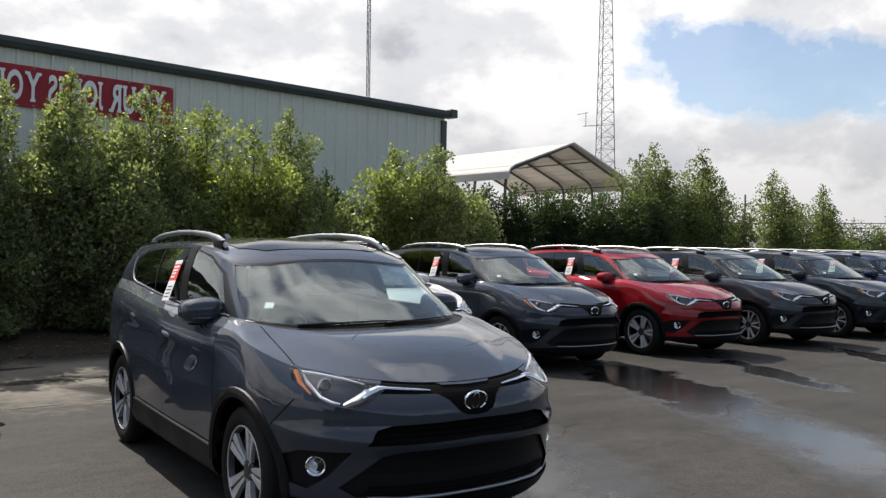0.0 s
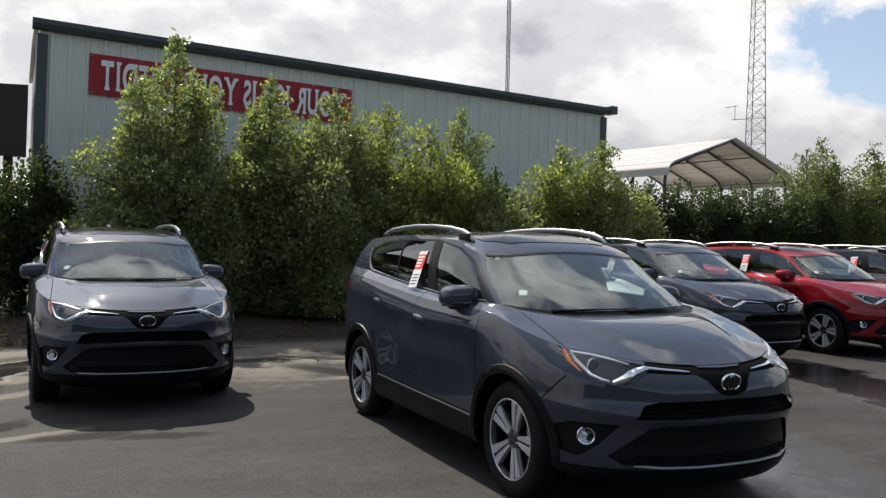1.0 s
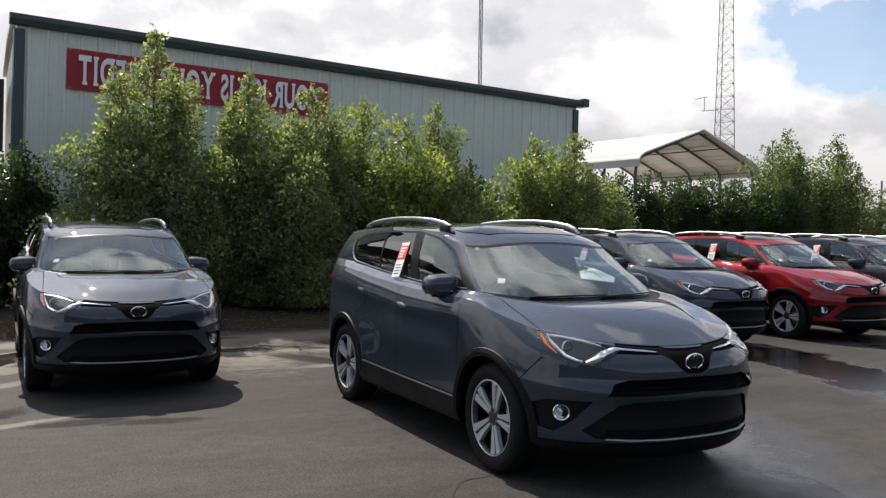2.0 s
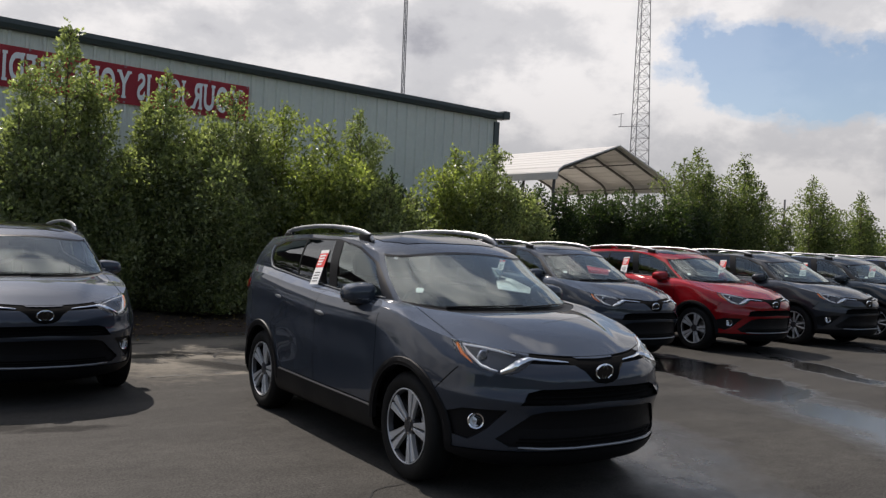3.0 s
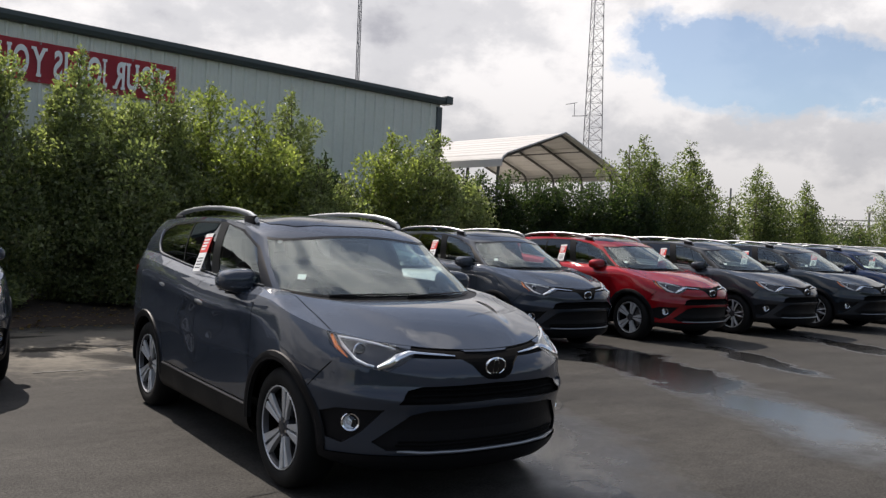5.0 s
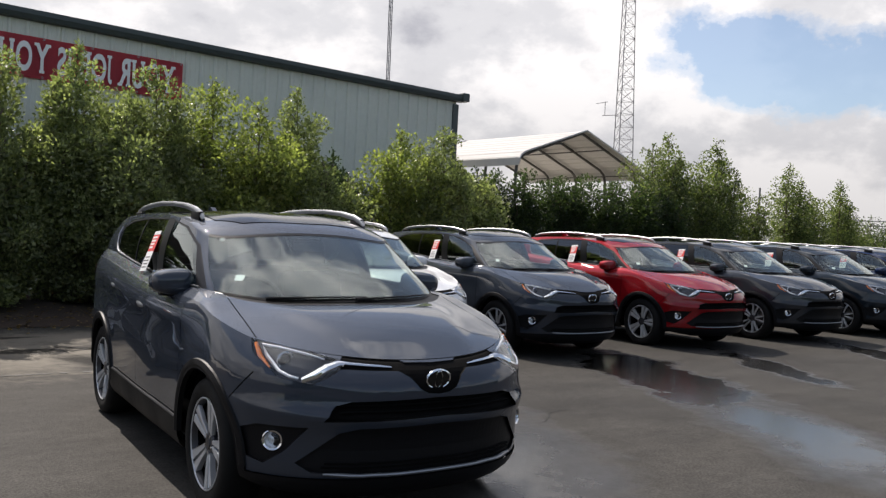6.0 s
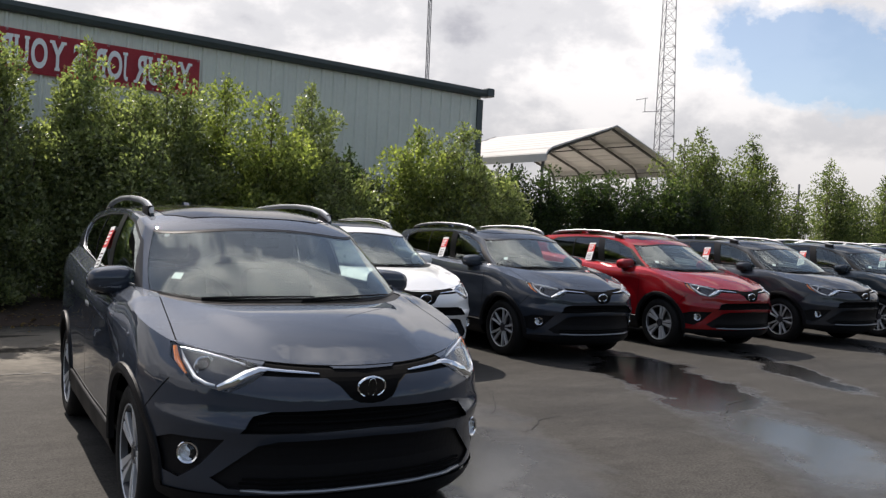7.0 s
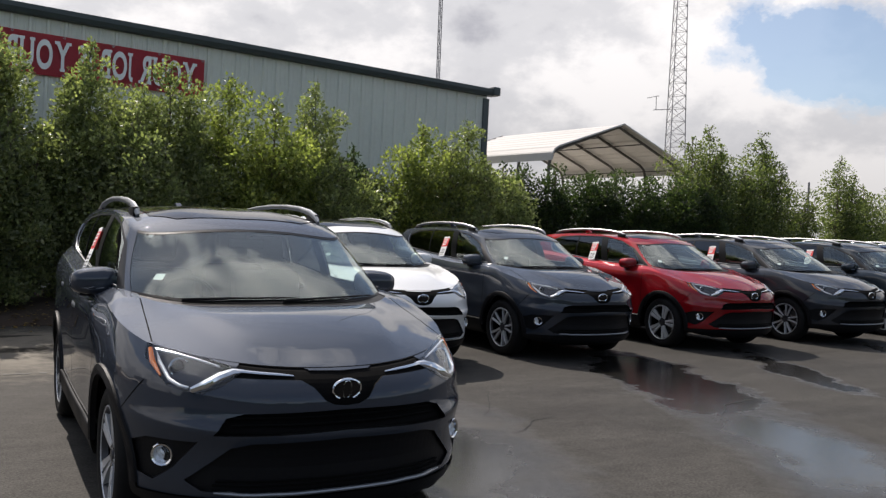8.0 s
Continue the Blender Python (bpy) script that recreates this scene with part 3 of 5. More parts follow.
for i in range(7):
    for z in (0.03, 0.73):
        bm = bmesh.new()
        lathe(bm, [(0.012, -0.004), (0.016, 0.002), (0.022, 0.0)], Matrix.Translation((0.05 + 0.877 * i, -0.024, z)) @ Matrix.Rotation(radians(-90), 4, "Z"), 10)
        part("eyelet", bm, GALV, banner)

# dark open porch at the building's west end
porch = thing("porch", "dark brown open lean-to porch beside the warehouse", "porch")
porch.matrix_basis = pose(-3.40, 15.2, 0, 0, 0.72, 0)
bm = bmesh.new()
prism(bm, [(-6.0, 4.30), (-0.02, 4.62), (-0.02, 4.48), (-6.0, 4.16)], 0.0, 9, "y")
part("roof", bm, DARK_BROWN, porch)
bm = bmesh.new()
box(bm, -6.0, -0.02, -0.06, 0.0, 3.12, 4.56)
part("fascia", bm, DARK_BROWN, porch)
for x in (-0.35, -3.0, -5.8):
    bm = bmesh.new()
    box(bm, x - 0.09, x + 0.09, 0.05, 0.23, 0, 4.25, None, 0.01)
    part("post", bm, DARK_BROWN, porch)
bm = bmesh.new()
box(bm, -6.0, -0.02, 5.0, 5.2, 0, 2.7)
part("back_wall", bm, DARK_BROWN, porch)
bm = bmesh.new()
for z in (1.15, 2.55):
    box(bm, -6.0, -0.4, 0.08, 0.16, z, z + 0.12)
part("rail", bm, DARK_BROWN, porch)

# ---- carport ----
def make_carport(m):
    t = thing("carport", "white steel carport with rounded eaves on tube frames", "carport")
    t.matrix_basis = m
    W, L, zE, zA = 2.76, 4.85, 3.75, 4.74     # half width, length, eave and ridge height
    prof = [(-W - 0.02, zE - 0.22), (-W - 0.01, zE - 0.06), (-W + 0.07, zE + 0.06), (-W + 0.22, zE + 0.15), (0, zA), (W - 0.22, zE + 0.15), (W - 0.07, zE + 0.06), (W + 0.01, zE - 0.06), (W + 0.02, zE - 0.22)]
    # sheets run along the length, lapped down each slope, with rolled ribs
    def at_profile(f):
        ls = [math.dist(prof[k], prof[k + 1]) for k in range(len(prof) - 1)]
        d = f * sum(ls)
        for k, l in enumerate(ls):
            if d <= l or k == len(ls) - 1:
                u = min(1.0, d / l)
                a, b = Vector(prof[k]), Vector(prof[k + 1])
                n = Vector((a.y - b.y, b.x - a.x)).normalized()
                return a.lerp(b, u), n
            d -= l
    n = 8
    for s in range(n):
        bm = bmesh.new()
        cols = []
        for j in range(17):
            f = (s + j / 16) / n
            q, nn = at_profile(f)
            lift = 0.022 if j in (4, 5, 10, 11) else (0.008 if j == (16 if s < n / 2 else 0) else 0.0)
            lift += 0.010 * (1 - j / 16 if s >= n / 2 else j / 16)
            q = q + nn * lift
            cols.append([bm.verts.new((q.x, y, q.y)) for y in (-0.12, L * 0.25, L * 0.5, L * 0.75, L + 0.12)])
        for A, B in zip(cols, cols[1:]):
            for i in range(4):
                bm.faces.new((A[i], A[i + 1], B[i + 1], B[i]))
        bmesh.ops.recalc_face_normals(bm, faces=bm.faces[:])
        bmesh.ops.solidify(bm, geom=bm.faces[:], thickness=0.004)
        part("roof_sheet", bm, SHEET, t)
    for i in range(5):
        y = 0.06 + (L - 0.12) * i / 4
        ins = 0.05
        bow = [(-W + ins, 0), (-W + ins, zE - 0.4), (-W + ins + 0.03, zE - 0.2), (-W + ins + 0.12, zE - 0.02), (-W + ins + 0.3, zE + 0.10), (0, zA - 0.05), (W - ins - 0.3, zE + 0.10), (W - ins - 0.12, zE - 0.02), (W - ins - 0.03, zE - 0.2), (W - ins, zE - 0.4), (W - ins, 0)]
        bm = bmesh.new()
        tube(bm, [(x, y, z) for x, z in bow], 0.042, 8)
        part("frame_bow", bm, DARK_TUBE, t)
    for y in (-0.125, L + 0.125):
        bm = bmesh.new()
        tube(bm, [(x, y, z + 0.02) for x, z in prof], 0.028, 6)
        part("gable_trim", bm, SHEET, t)
    for x in (-W + 0.05, W - 0.05):
        bm = bmesh.new()
        box(bm, x - 0.035, x + 0.035, 0, L, 0.0, 0.06)
        part("base_rail", bm, GALV, t)
    for x, z in ((-0.95, zE + 0.52), (0.95, zE + 0.52), (-W + 0.13, zE - 0.1), (W - 0.13, zE - 0.1)):
        bm = bmesh.new()
        box(bm, x - 0.03, x + 0.03, 0, L, z, z + 0.03)
        part("purlin", bm, DARK_TUBE, t)
    return t

PORT = pose(14.83, 13.87, 0, 0, 0, 7.4)
make_carport(PORT)

# ---- far masts and poles ----
def lattice_tower(m, h, w0, w1, bays):
    t = thing("lattice_tower", "tall grey three-legged steel lattice radio tower", "tower")
    t.matrix_basis = m
    def at(k, z):
        s = w0 + (w1 - w0) * (z / h)
        a = radians(90 + 120 * k)
        return Vector((s * math.cos(a), s * math.sin(a), z))
    for k in range(3):
        bm = bmesh.new()
        tube(bm, [at(k, h * i / 12) for i in range(13)], [0.045 - 0.02 * i / 12 for i in range(13)], 6)
        part("leg", bm, MAST_STEEL, t)
    for i in range(bays):
        z0, z1 = h * i / bays, h * (i + 1) / bays
        for k in range(3):
            bm = bmesh.new()
            tube(bm, [at(k, z0), at((k + 1) % 3, z1)], 0.015, 4)
            tube(bm, [at((k + 1) % 3, z0), at(k, z1)], 0.015, 4)
            tube(bm, [at(k, z1), at((k + 1) % 3, z1)], 0.015, 4)
            part("brace", bm, MAST_STEEL, t)
    # side arm with a small aerial
    bm = bmesh.new()
    tube(bm, [(-0.3, 0.2, 11.3), (-1.15, 1.05, 11.25)], 0.03, 6)
    part("side_arm", bm, MAST_STEEL, t)
    bm = bmesh.new()
    tube(bm, [(-1.0, 0.95, 11.25), (-1.0, 0.95, 12.3)], 0.028, 6)
    tube(bm, [(-1.45, 1.45, 12.15), (-0.85, 0.85, 12.3)], 0.025, 6)
    part("aerial", bm, MAST_STEEL, t)

lattice_tower(pose(45.0, 41.6, 0, 0, 0, 0), 36, 1.08, 0.14, 38)

mast = thing("radio_mast", "very thin tall steel mast behind the warehouse", "mast")
mast.matrix_basis = pose(46.9, 80.4, 0)
for k in range(3):
    a = radians(120 * k)
    bm = bmesh.new()
    tube(bm, [(0.20 * math.cos(a), 0.20 * math.sin(a), 0), (0.20 * math.cos(a), 0.20 * math.sin(a), 60)], 0.06, 5)
    part("leg", bm, MAST_STEEL, mast)
for i in range(60):
    bm = bmesh.new()
    tube(bm, [(0.14, 0, i), (-0.07, 0.12, i + 0.5), (-0.07, -0.12, i + 1)], 0.018, 4)
    part("brace", bm, MAST_STEEL, mast)

# ---- poles and wires beyond the hedge ----
pole = thing("light_pole", "slim grey lamp pole far beyond the trees", "pole")
pole.matrix_basis = pose(50.1, 22.5, 0)
bm = bmesh.new()
tube(bm, [(0, 0, 0), (0, 0, 4.2)], [0.09, 0.07], 8)
part("shaft", bm, MAST_STEEL, pole, smooth=True)
bm = bmesh.new()
box(bm, -0.1, 0.55, -0.16, 0.16, 4.05, 4.22, None, 0.04)
part("lamp_head", bm, SHEET, pole, "pale lamp head")
for z0, z1 in ((3.72, 3.5), (3.4, 3.2)):
    wire = thing("overhead_wire", "thin dark overhead wire between poles", "wire", "overhead wires")
    wire.matrix_basis = pose(50.1, 22.5, 0)
    bm = bmesh.new()
    tube(bm, [(-14 + 2.4 * i, 30 - 5.0 * i, z0 - (z0 - z1) * i / 10 + 0.012 * (i - 6) ** 2) for i in range(13)], 0.035, 5)
    part("strand", bm, MAST_STEEL, wire)
post = thing("steel_post", "thin weathered steel post among the trees", "post")
post.matrix_basis = pose(21.3, 12.5, 0.2)
bm = bmesh.new()
tube(bm, [(0, 0, 0), (0, 0, 3.3)], 0.03, 8)
part("shaft", bm, MAST_STEEL, post, smooth=True)

# ---- shrubs and trees of the hedge ----
def leaf_cloud(centres, count, size, rng):
    """Many small folded leaves in the outer skin of clumps: (x, y, z, rx, rz)."""
    wts = np.array([c[3] ** 2 for c in centres])
    pick_c = rng.choice(len(centres), count, p=wts / wts.sum())
    d = rng.normal(size=(count, 3))
    d[:, 2] += 0.25
    d /= np.linalg.norm(d, axis=1)[:, None]
    rad = rng.uniform(0.0, 1.0, count) ** 0.4
    c = np.array(centres)[pick_c]
    pos = c[:, :3] + d * rad[:, None] * np.stack([c[:, 3], c[:, 3], c[:, 4]], 1)
    ax = d * 0.6 + rng.normal(size=(count, 3)) * 0.6 + np.array([0, 0, 0.3])
    ax /= np.linalg.norm(ax, axis=1)[:, None]
    sd = np.cross(ax, rng.normal(size=(count, 3)))
    sd /= np.linalg.norm(sd, axis=1)[:, None] + 1e-9
    up = np.cross(sd, ax)
    ln = size * rng.uniform(0.65, 1.4, count)[:, None]
    wd = ln * 0.30
    base, tip, mid = pos, pos + ax * ln, pos + ax * ln * 0.5
    l, r = mid + sd * wd + up * wd * 0.3, mid - sd * wd + up * wd * 0.3
    V = np.stack([base, l, tip, r], 1).reshape(-1, 3)
    k = np.arange(count)[:, None] * 4
    F = np.concatenate([k + np.array([[0, 1, 2]]), k + np.array([[0, 2, 3]])], 0)
    return V, F


def shrub(name, label, x, y, z0, height, spread, leaves, seed, mat, size=0.070, peaks=1, group="hedge shrubs", category="shrub", full=False):
    """Stems that fork from the ground, twigs to the rim, and clumps of leaves along an uneven tapering outline."""
    rng = np.random.default_rng(seed)
    t = thing(name, label, category, group)
    t.matrix_basis = pose(x, y, z0)
    bm = bmesh.new()
    centres = []
    lean = [(0.0, 0.0, 1.0)] + [(rng.uniform(-0.6, 0.6) * spread, rng.uniform(-0.3, 0.3) * spread, rng.uniform(0.74, 0.93)) for _ in range(peaks + 1)]
    hs, rs = [0.0, 0.08, 0.3, 0.5, 0.68, 0.82, 0.93, 1.0], ([0.8, 1.0, 1.0, 1.0, 0.98, 0.95, 0.85, 0.6] if full else [0.75, 0.95, 1.0, 1.0, 0.94, 0.70, 0.40, 0.16])
    for n, (lx, ly, lh) in enumerate(lean):
        h = height * lh
        wide = spread * (0.80 if n == 0 else 0.58)
        pts = [(lx * f ** 0.7 + rng.uniform(-0.04, 0.04), ly * f ** 0.7 + rng.uniform(-0.04, 0.04), h * f * 0.98) for f in (0, 0.12, 0.28, 0.45, 0.62, 0.8, 0.92, 1.0)]
        tube(bm, pts, [0.05, 0.045, 0.038, 0.03, 0.022, 0.014, 0.009, 0.005], 6)
        count = int((34 if n == 0 else 20) * (height / 3.5) ** 0.6)
        for k in range(count):
            f = (k + rng.uniform(0, 1)) / count
            R = wide * float(np.interp(f, hs, rs)) * rng.uniform(0.45, 1.30)
            a = k * 2.4 + rng.uniform(-0.5, 0.5)
            c = Vector((float(np.interp(f, (0, 1), (0, lx))), float(np.interp(f, (0, 1), (0, ly))), h * f))
            q = c + Vector((R * 0.72 * math.cos(a), R * 0.60 * math.sin(a), 0))
            cr = min(0.42, max(0.10, R * rng.uniform(0.36, 0.58)))
            root = c - Vector((0, 0, min(c.z, 0.35 * R + 0.05)))
            tube(bm, [root, (root + q) / 2 + Vector((0, 0, 0.04)), q], [0.016, 0.010, 0.004], 4, caps=False)
            centres.append((q.x, q.y, max(0.12, q.z - 0.1), cr, cr * rng.uniform(0.75, 1.25)))
        top = pts[-1]
        for k in range(3):
            centres.append((top[0] + rng.uniform(-0.05, 0.05), top[1], top[2] - 0.17 * k - 0.05, 0.09 + 0.05 * k, 0.15))
        for k in range(6):
            f = k / 6
            centres.append((lx * f, ly * f, h * f * 0.85 + 0.2, wide * 0.55 * float(np.interp(f, hs, rs)) + 0.08, h * 0.10))
    part("trunk", bm, BARK, t, smooth=True)
    V, F = leaf_cloud(centres, leaves, size, rng)
    V[:, 2] = np.maximum(V[:, 2], 0.04)
    me = bpy.data.meshes.new("crown")
    me.from_pydata(V.tolist(), [], F.tolist())
    me.materials.append(mat)
    ob = new("crown", me)
    ob.parent = t
    return t


GREEN = "tall leafy green evergreen shrub in the hedge"
YELLOW = "sunlit yellow-green leafy shrub in the hedge"
PLANTS = [
    # x, y, height, spread, leaves, material, peaks, label
    (-1.22, 10.3, 5.0, 0.85, 15000, LEAF, 1, GREEN), (-1.95, 9.9, 3.55, 0.95, 13000, LEAF, 1, GREEN),
    (-0.75, 9.9, 3.2, 0.85, 10000, LEAF, 1, GREEN),
    (0.42, 10.4, 4.40, 1.05, 20000, LEAF, 1, GREEN), (1.68, 10.4, 4.30, 0.98, 18000, LEAF, 1, GREEN),
    (1.05, 9.8, 3.3, 0.95, 11000, LEAF, 1, GREEN),
    (2.82, 10.9, 4.25, 0.85, 12000, LEAF_LIGHT, 1, "light green feathery young tree in the hedge"), (3.45, 10.2, 3.85, 1.10, 17000, LEAF_LIGHT, 2, YELLOW),
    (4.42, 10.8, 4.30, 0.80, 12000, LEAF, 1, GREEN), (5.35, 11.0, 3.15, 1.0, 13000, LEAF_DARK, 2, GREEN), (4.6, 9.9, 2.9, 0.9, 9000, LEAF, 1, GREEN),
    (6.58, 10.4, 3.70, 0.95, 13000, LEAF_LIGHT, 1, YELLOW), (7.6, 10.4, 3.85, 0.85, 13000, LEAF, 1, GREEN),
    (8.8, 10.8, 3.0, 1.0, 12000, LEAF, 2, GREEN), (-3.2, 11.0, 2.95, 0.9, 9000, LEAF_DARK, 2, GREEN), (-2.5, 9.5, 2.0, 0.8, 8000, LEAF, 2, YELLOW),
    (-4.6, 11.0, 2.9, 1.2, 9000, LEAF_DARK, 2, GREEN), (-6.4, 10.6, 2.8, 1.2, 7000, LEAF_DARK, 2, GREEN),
    (15.7, 12.0, 4.35, 1.15, 15000, LEAF_MID, 2, GREEN), (16.6, 12.2, 4.80, 1.1, 13000, LEAF_MID, 1, GREEN), (18.6, 12.1, 4.80, 1.15, 13000, LEAF_MID, 1, GREEN),
    (17.6, 11.8, 3.7, 1.0, 9000, LEAF_MID, 1, GREEN), (20.0, 12.2, 3.5, 1.2, 9000, LEAF_MID, 2, GREEN), (22.5, 12.3, 4.4, 1.0, 9000, LEAF_MID, 1, GREEN), (24.2, 12.6, 3.6, 1.2, 9000, LEAF_MID, 2, GREEN), (26.0, 12.6, 4.1, 1.0, 9000, LEAF_MID, 1, GREEN),
    (29.5, 13.4, 3.0, 1.8, 9000, LEAF_DARK, 2, GREEN), (27.6, 13.0, 2.8, 1.3, 7000, LEAF_MID, 2, GREEN), (33.4, 13.0, 4.7, 1.3, 9000, LEAF_MID, 1, GREEN),
    (31.4, 13.4, 2.9, 1.4, 7000, LEAF_MID, 2, GREEN), (36.0, 13.2, 3.6, 1.8, 8000, LEAF_MID, 2, GREEN),
]
for i, (x, y, h, s, n, mat, pk, lab) in enumerate(PLANTS):
    shrub("hedge_shrub", lab, x, y, 0.2, h - 0.2, s * 1.12, int(n * 1.85), 100 + i, mat, peaks=pk + 1)

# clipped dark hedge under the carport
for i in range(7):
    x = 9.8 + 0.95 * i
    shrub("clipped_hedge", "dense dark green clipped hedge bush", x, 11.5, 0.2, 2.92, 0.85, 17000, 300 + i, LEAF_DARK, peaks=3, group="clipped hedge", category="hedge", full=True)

# dry leaves fallen along the bed's edge
rng = np.random.default_rng(77)
count = 1500
lx = rng.uniform(-5, 9, count)
ly = 9.0 + 0.014 * lx + rng.normal(0, 0.35, count)
lz = np.interp(ly - 8.75 - 0.014 * lx, [-0.05, 0.0, 0.10, 0.5, 1.2], [0.006, 0.02, 0.10, 0.17, 0.24])
ang = rng.uniform(0, 2 * math.pi, count)
sz = rng.uniform(0.02, 0.05, count)
dx, dy = np.cos(ang) * sz, np.sin(ang) * sz
curl = rng.uniform(0.2, 0.6, count) * sz
V = np.stack([np.stack([lx - dx, ly - dy, lz], 1), np.stack([lx - dy * 0.4, ly + dx * 0.4, lz + curl], 1), np.stack([lx + dx, ly + dy, lz + curl * 0.3], 1), np.stack([lx + dy * 0.4, ly - dx * 0.4, lz + curl * 0.8], 1)], 1).reshape(-1, 3)
k = np.arange(count)[:, None] * 4
me = bpy.data.meshes.new("leaf_litter")
me.from_pydata(V.tolist(), [], (k + np.array([[0, 1, 2, 3]])).tolist())
me.materials.append(DRY_LEAF)
tagged(new("leaf_litter", me), "scattered dry brown leaves along the planting bed", "leaves", kind="stuff")

# ---- the sport utility car ----
# Car space: x across, front towards -y, front axle at y = 0, rear axle at 2.66, ground z = 0.
NF, NS, NR = 46, 64, 22


def lerp(a, b, t):
    return a + (b - a) * t


def sstep(a, b, x):
    t = min(1.0, max(0.0, (x - a) / (b - a)))
    return t * t * (3 - 2 * t)


def belt(y):
    return float(np.interp(y, [-0.9, -0.37, 0.0, 0.2, 0.4, 0.6, 1.25, 2.07, 2.43, 2.73, 3.4], [1.0, 1.025, 1.085, 1.132, 1.147, 1.148, 1.160, 1.217, 1.250, 1.275, 1.305]))


def roof_edge(y):
    return float(np.interp(y, [0.5, 0.83, 1.1, 1.35, 1.6, 2.1, 2.5, 2.9, 3.3], [1.36, 1.462, 1.530, 1.565, 1.585, 1.597, 1.590, 1.570, 1.535]))


def outline(w, yf, ya, nf, yb, yr, nr, zf, zs, zr):
    """Half outline from the front centre round the side to the rear centre; zs(y) gives the side's height."""
    pts = []
    for i in range(NF + 1):
        t = math.pi / 2 * i / NF
        x = w * math.sin(t) ** (2 / nf)
        y = yf + (ya - yf) * (1 - math.cos(t) ** (2 / nf)) if i < NF else ya
        pts.append((x, y, lerp(zf, zs(y), (x / w) ** 2.2 if w > 0.02 else i / NF)))
    for i in range(1, NS):
        y = lerp(ya, yb, i / NS)
        pts.append((w, y, zs(y)))
    for i in range(NR + 1):
        t = math.pi / 2 * (1 - i / NR)
        x = w * math.sin(t) ** (2 / nr) if i < NR else 0.0
        y = yr + (yb - yr) * (1 - math.cos(t) ** (2 / nr)) if i else yb
        pts.append((x, y, lerp(zr, zs(y), sstep(0.1, 1.0, x / w) if w > 0.02 else 1 - i / NR)))
    return pts


# height share on the side, height at the front, half width, front, rear
LOW = [(-0.03, 0.20, 0.78, -0.72, 3.42), (0.0, 0.235, 0.86, -0.83, 3.52), (0.07, 0.30, 0.895, -0.885, 3.60), (0.17, 0.37, 0.903, -0.905, 3.645),
       (0.30, 0.455, 0.908, -0.905, 3.66), (0.42, 0.535, 0.914, -0.922, 3.665), (0.50, 0.595, 0.917, -0.950, 3.665), (0.54, 0.622, 0.918, -0.952, 3.665), (0.58, 0.645, 0.917, -0.928, 3.66), (0.66, 0.69, 0.914, -0.914, 3.655),
       (0.76, 0.745, 0.905, -0.914, 3.64), (0.84, 0.80, 0.895, -0.892, 3.62), (0.905, 0.836, 0.884, -0.862, 3.60), (0.95, 0.864, 0.868, -0.825, 3.585)]


def spline_rows(rows, times):
    """Catmull-Rom between rows."""
    a = np.array(rows, float)
    out = []
    for i in range(len(a) - 1):
        p0, p1, p2, p3 = a[max(i - 1, 0)], a[i], a[i + 1], a[min(i + 2, len(a) - 1)]
        for k in range(times):
            t = k / times
            out.append(0.5 * (2 * p1 + (p2 - p0) * t + (2 * p0 - 5 * p1 + 4 * p2 - p3) * t * t + (3 * p1 - p0 - 3 * p2 + p3) * t ** 3))
    out.append(a[-1])
    return out


def cabin_half(t):
    """Half width of the cabin from the belt (0) to the roof's edge (1)."""
    return lerp(0.79, 0.665, t) + 0.026 * math.sin(math.pi * t)


def car_grid():
    """Rows of the half body from sill to roof: (kind, share, points)."""
    rows = []
    for f, zf, w, yf, yr in spline_rows(LOW, 2):
        zs = lambda y, f=f: 0.25 + (belt(y) - 0.25) * f
        rows.append(("low", f, outline(w, yf, 0.10, 2.5 - 0.3 * sstep(0.74, 0.95, f), 2.82, yr, 2.6, zf, zs, 0.30 + 0.80 * max(f, -0.03))))
    for s in (0.035, 0.043, 0.10, 0.18, 0.28, 0.38, 0.48, 0.58, 0.68, 0.78, 0.88, 0.95, 1.0):
        f = lerp(0.95, 1.0, s)
        zs = lambda y, f=f: 0.25 + (belt(y) - 0.25) * f
        zf = 0.864 + 0.236 * (1 - (1 - s) ** 1.55)
        rows.append(("hood", s, outline(lerp(0.868, 0.79, s), lerp(-0.825, 0.03, s), lerp(0.10, 0.65, s), lerp(2.2, 2.4, s), lerp(2.82, 2.95, s), lerp(3.585, 3.55, s), lerp(2.6, 3.4, s), zf, zs, lerp(1.06, 1.10, s))))
    for t in (0.03, 0.07, 0.2, 0.35, 0.5, 0.65, 0.8, 0.93, 0.97, 1.0):
        zs = lambda y, t=t: lerp(belt(y), roof_edge(y), t)
        yf = lerp(0.03, 0.69, t) - 0.028 * math.sin(math.pi * t)
        rows.append(("glass", t, outline(cabin_half(t), yf, lerp(0.65, 1.02, t), lerp(2.4, 3.2, t), 2.95, lerp(3.55, 3.30, t), 3.4, lerp(1.10, 1.492, t), zs, lerp(1.10, 1.53, t))))
    for s in (0.05, 0.12, 0.25, 0.4, 0.55, 0.7, 0.85, 1.0):
        k = 1 - (1 - s) ** 2.2
        zs = lambda y, k=k: lerp(roof_edge(y), 1.635 - 0.02 * ((y - 1.8) / 1.0) ** 2, k)
        w = 0.665 * (1 - s) + 0.002
        rows.append(("roof", s, outline(w, lerp(0.69, 1.35, s), lerp(1.02, 1.45, s), 3.2, lerp(2.95, 2.6, s), lerp(3.30, 2.8, s), 3.4, lerp(1.492, 1.622, k), zs, lerp(1.53, 1.61, k))))
    return rows


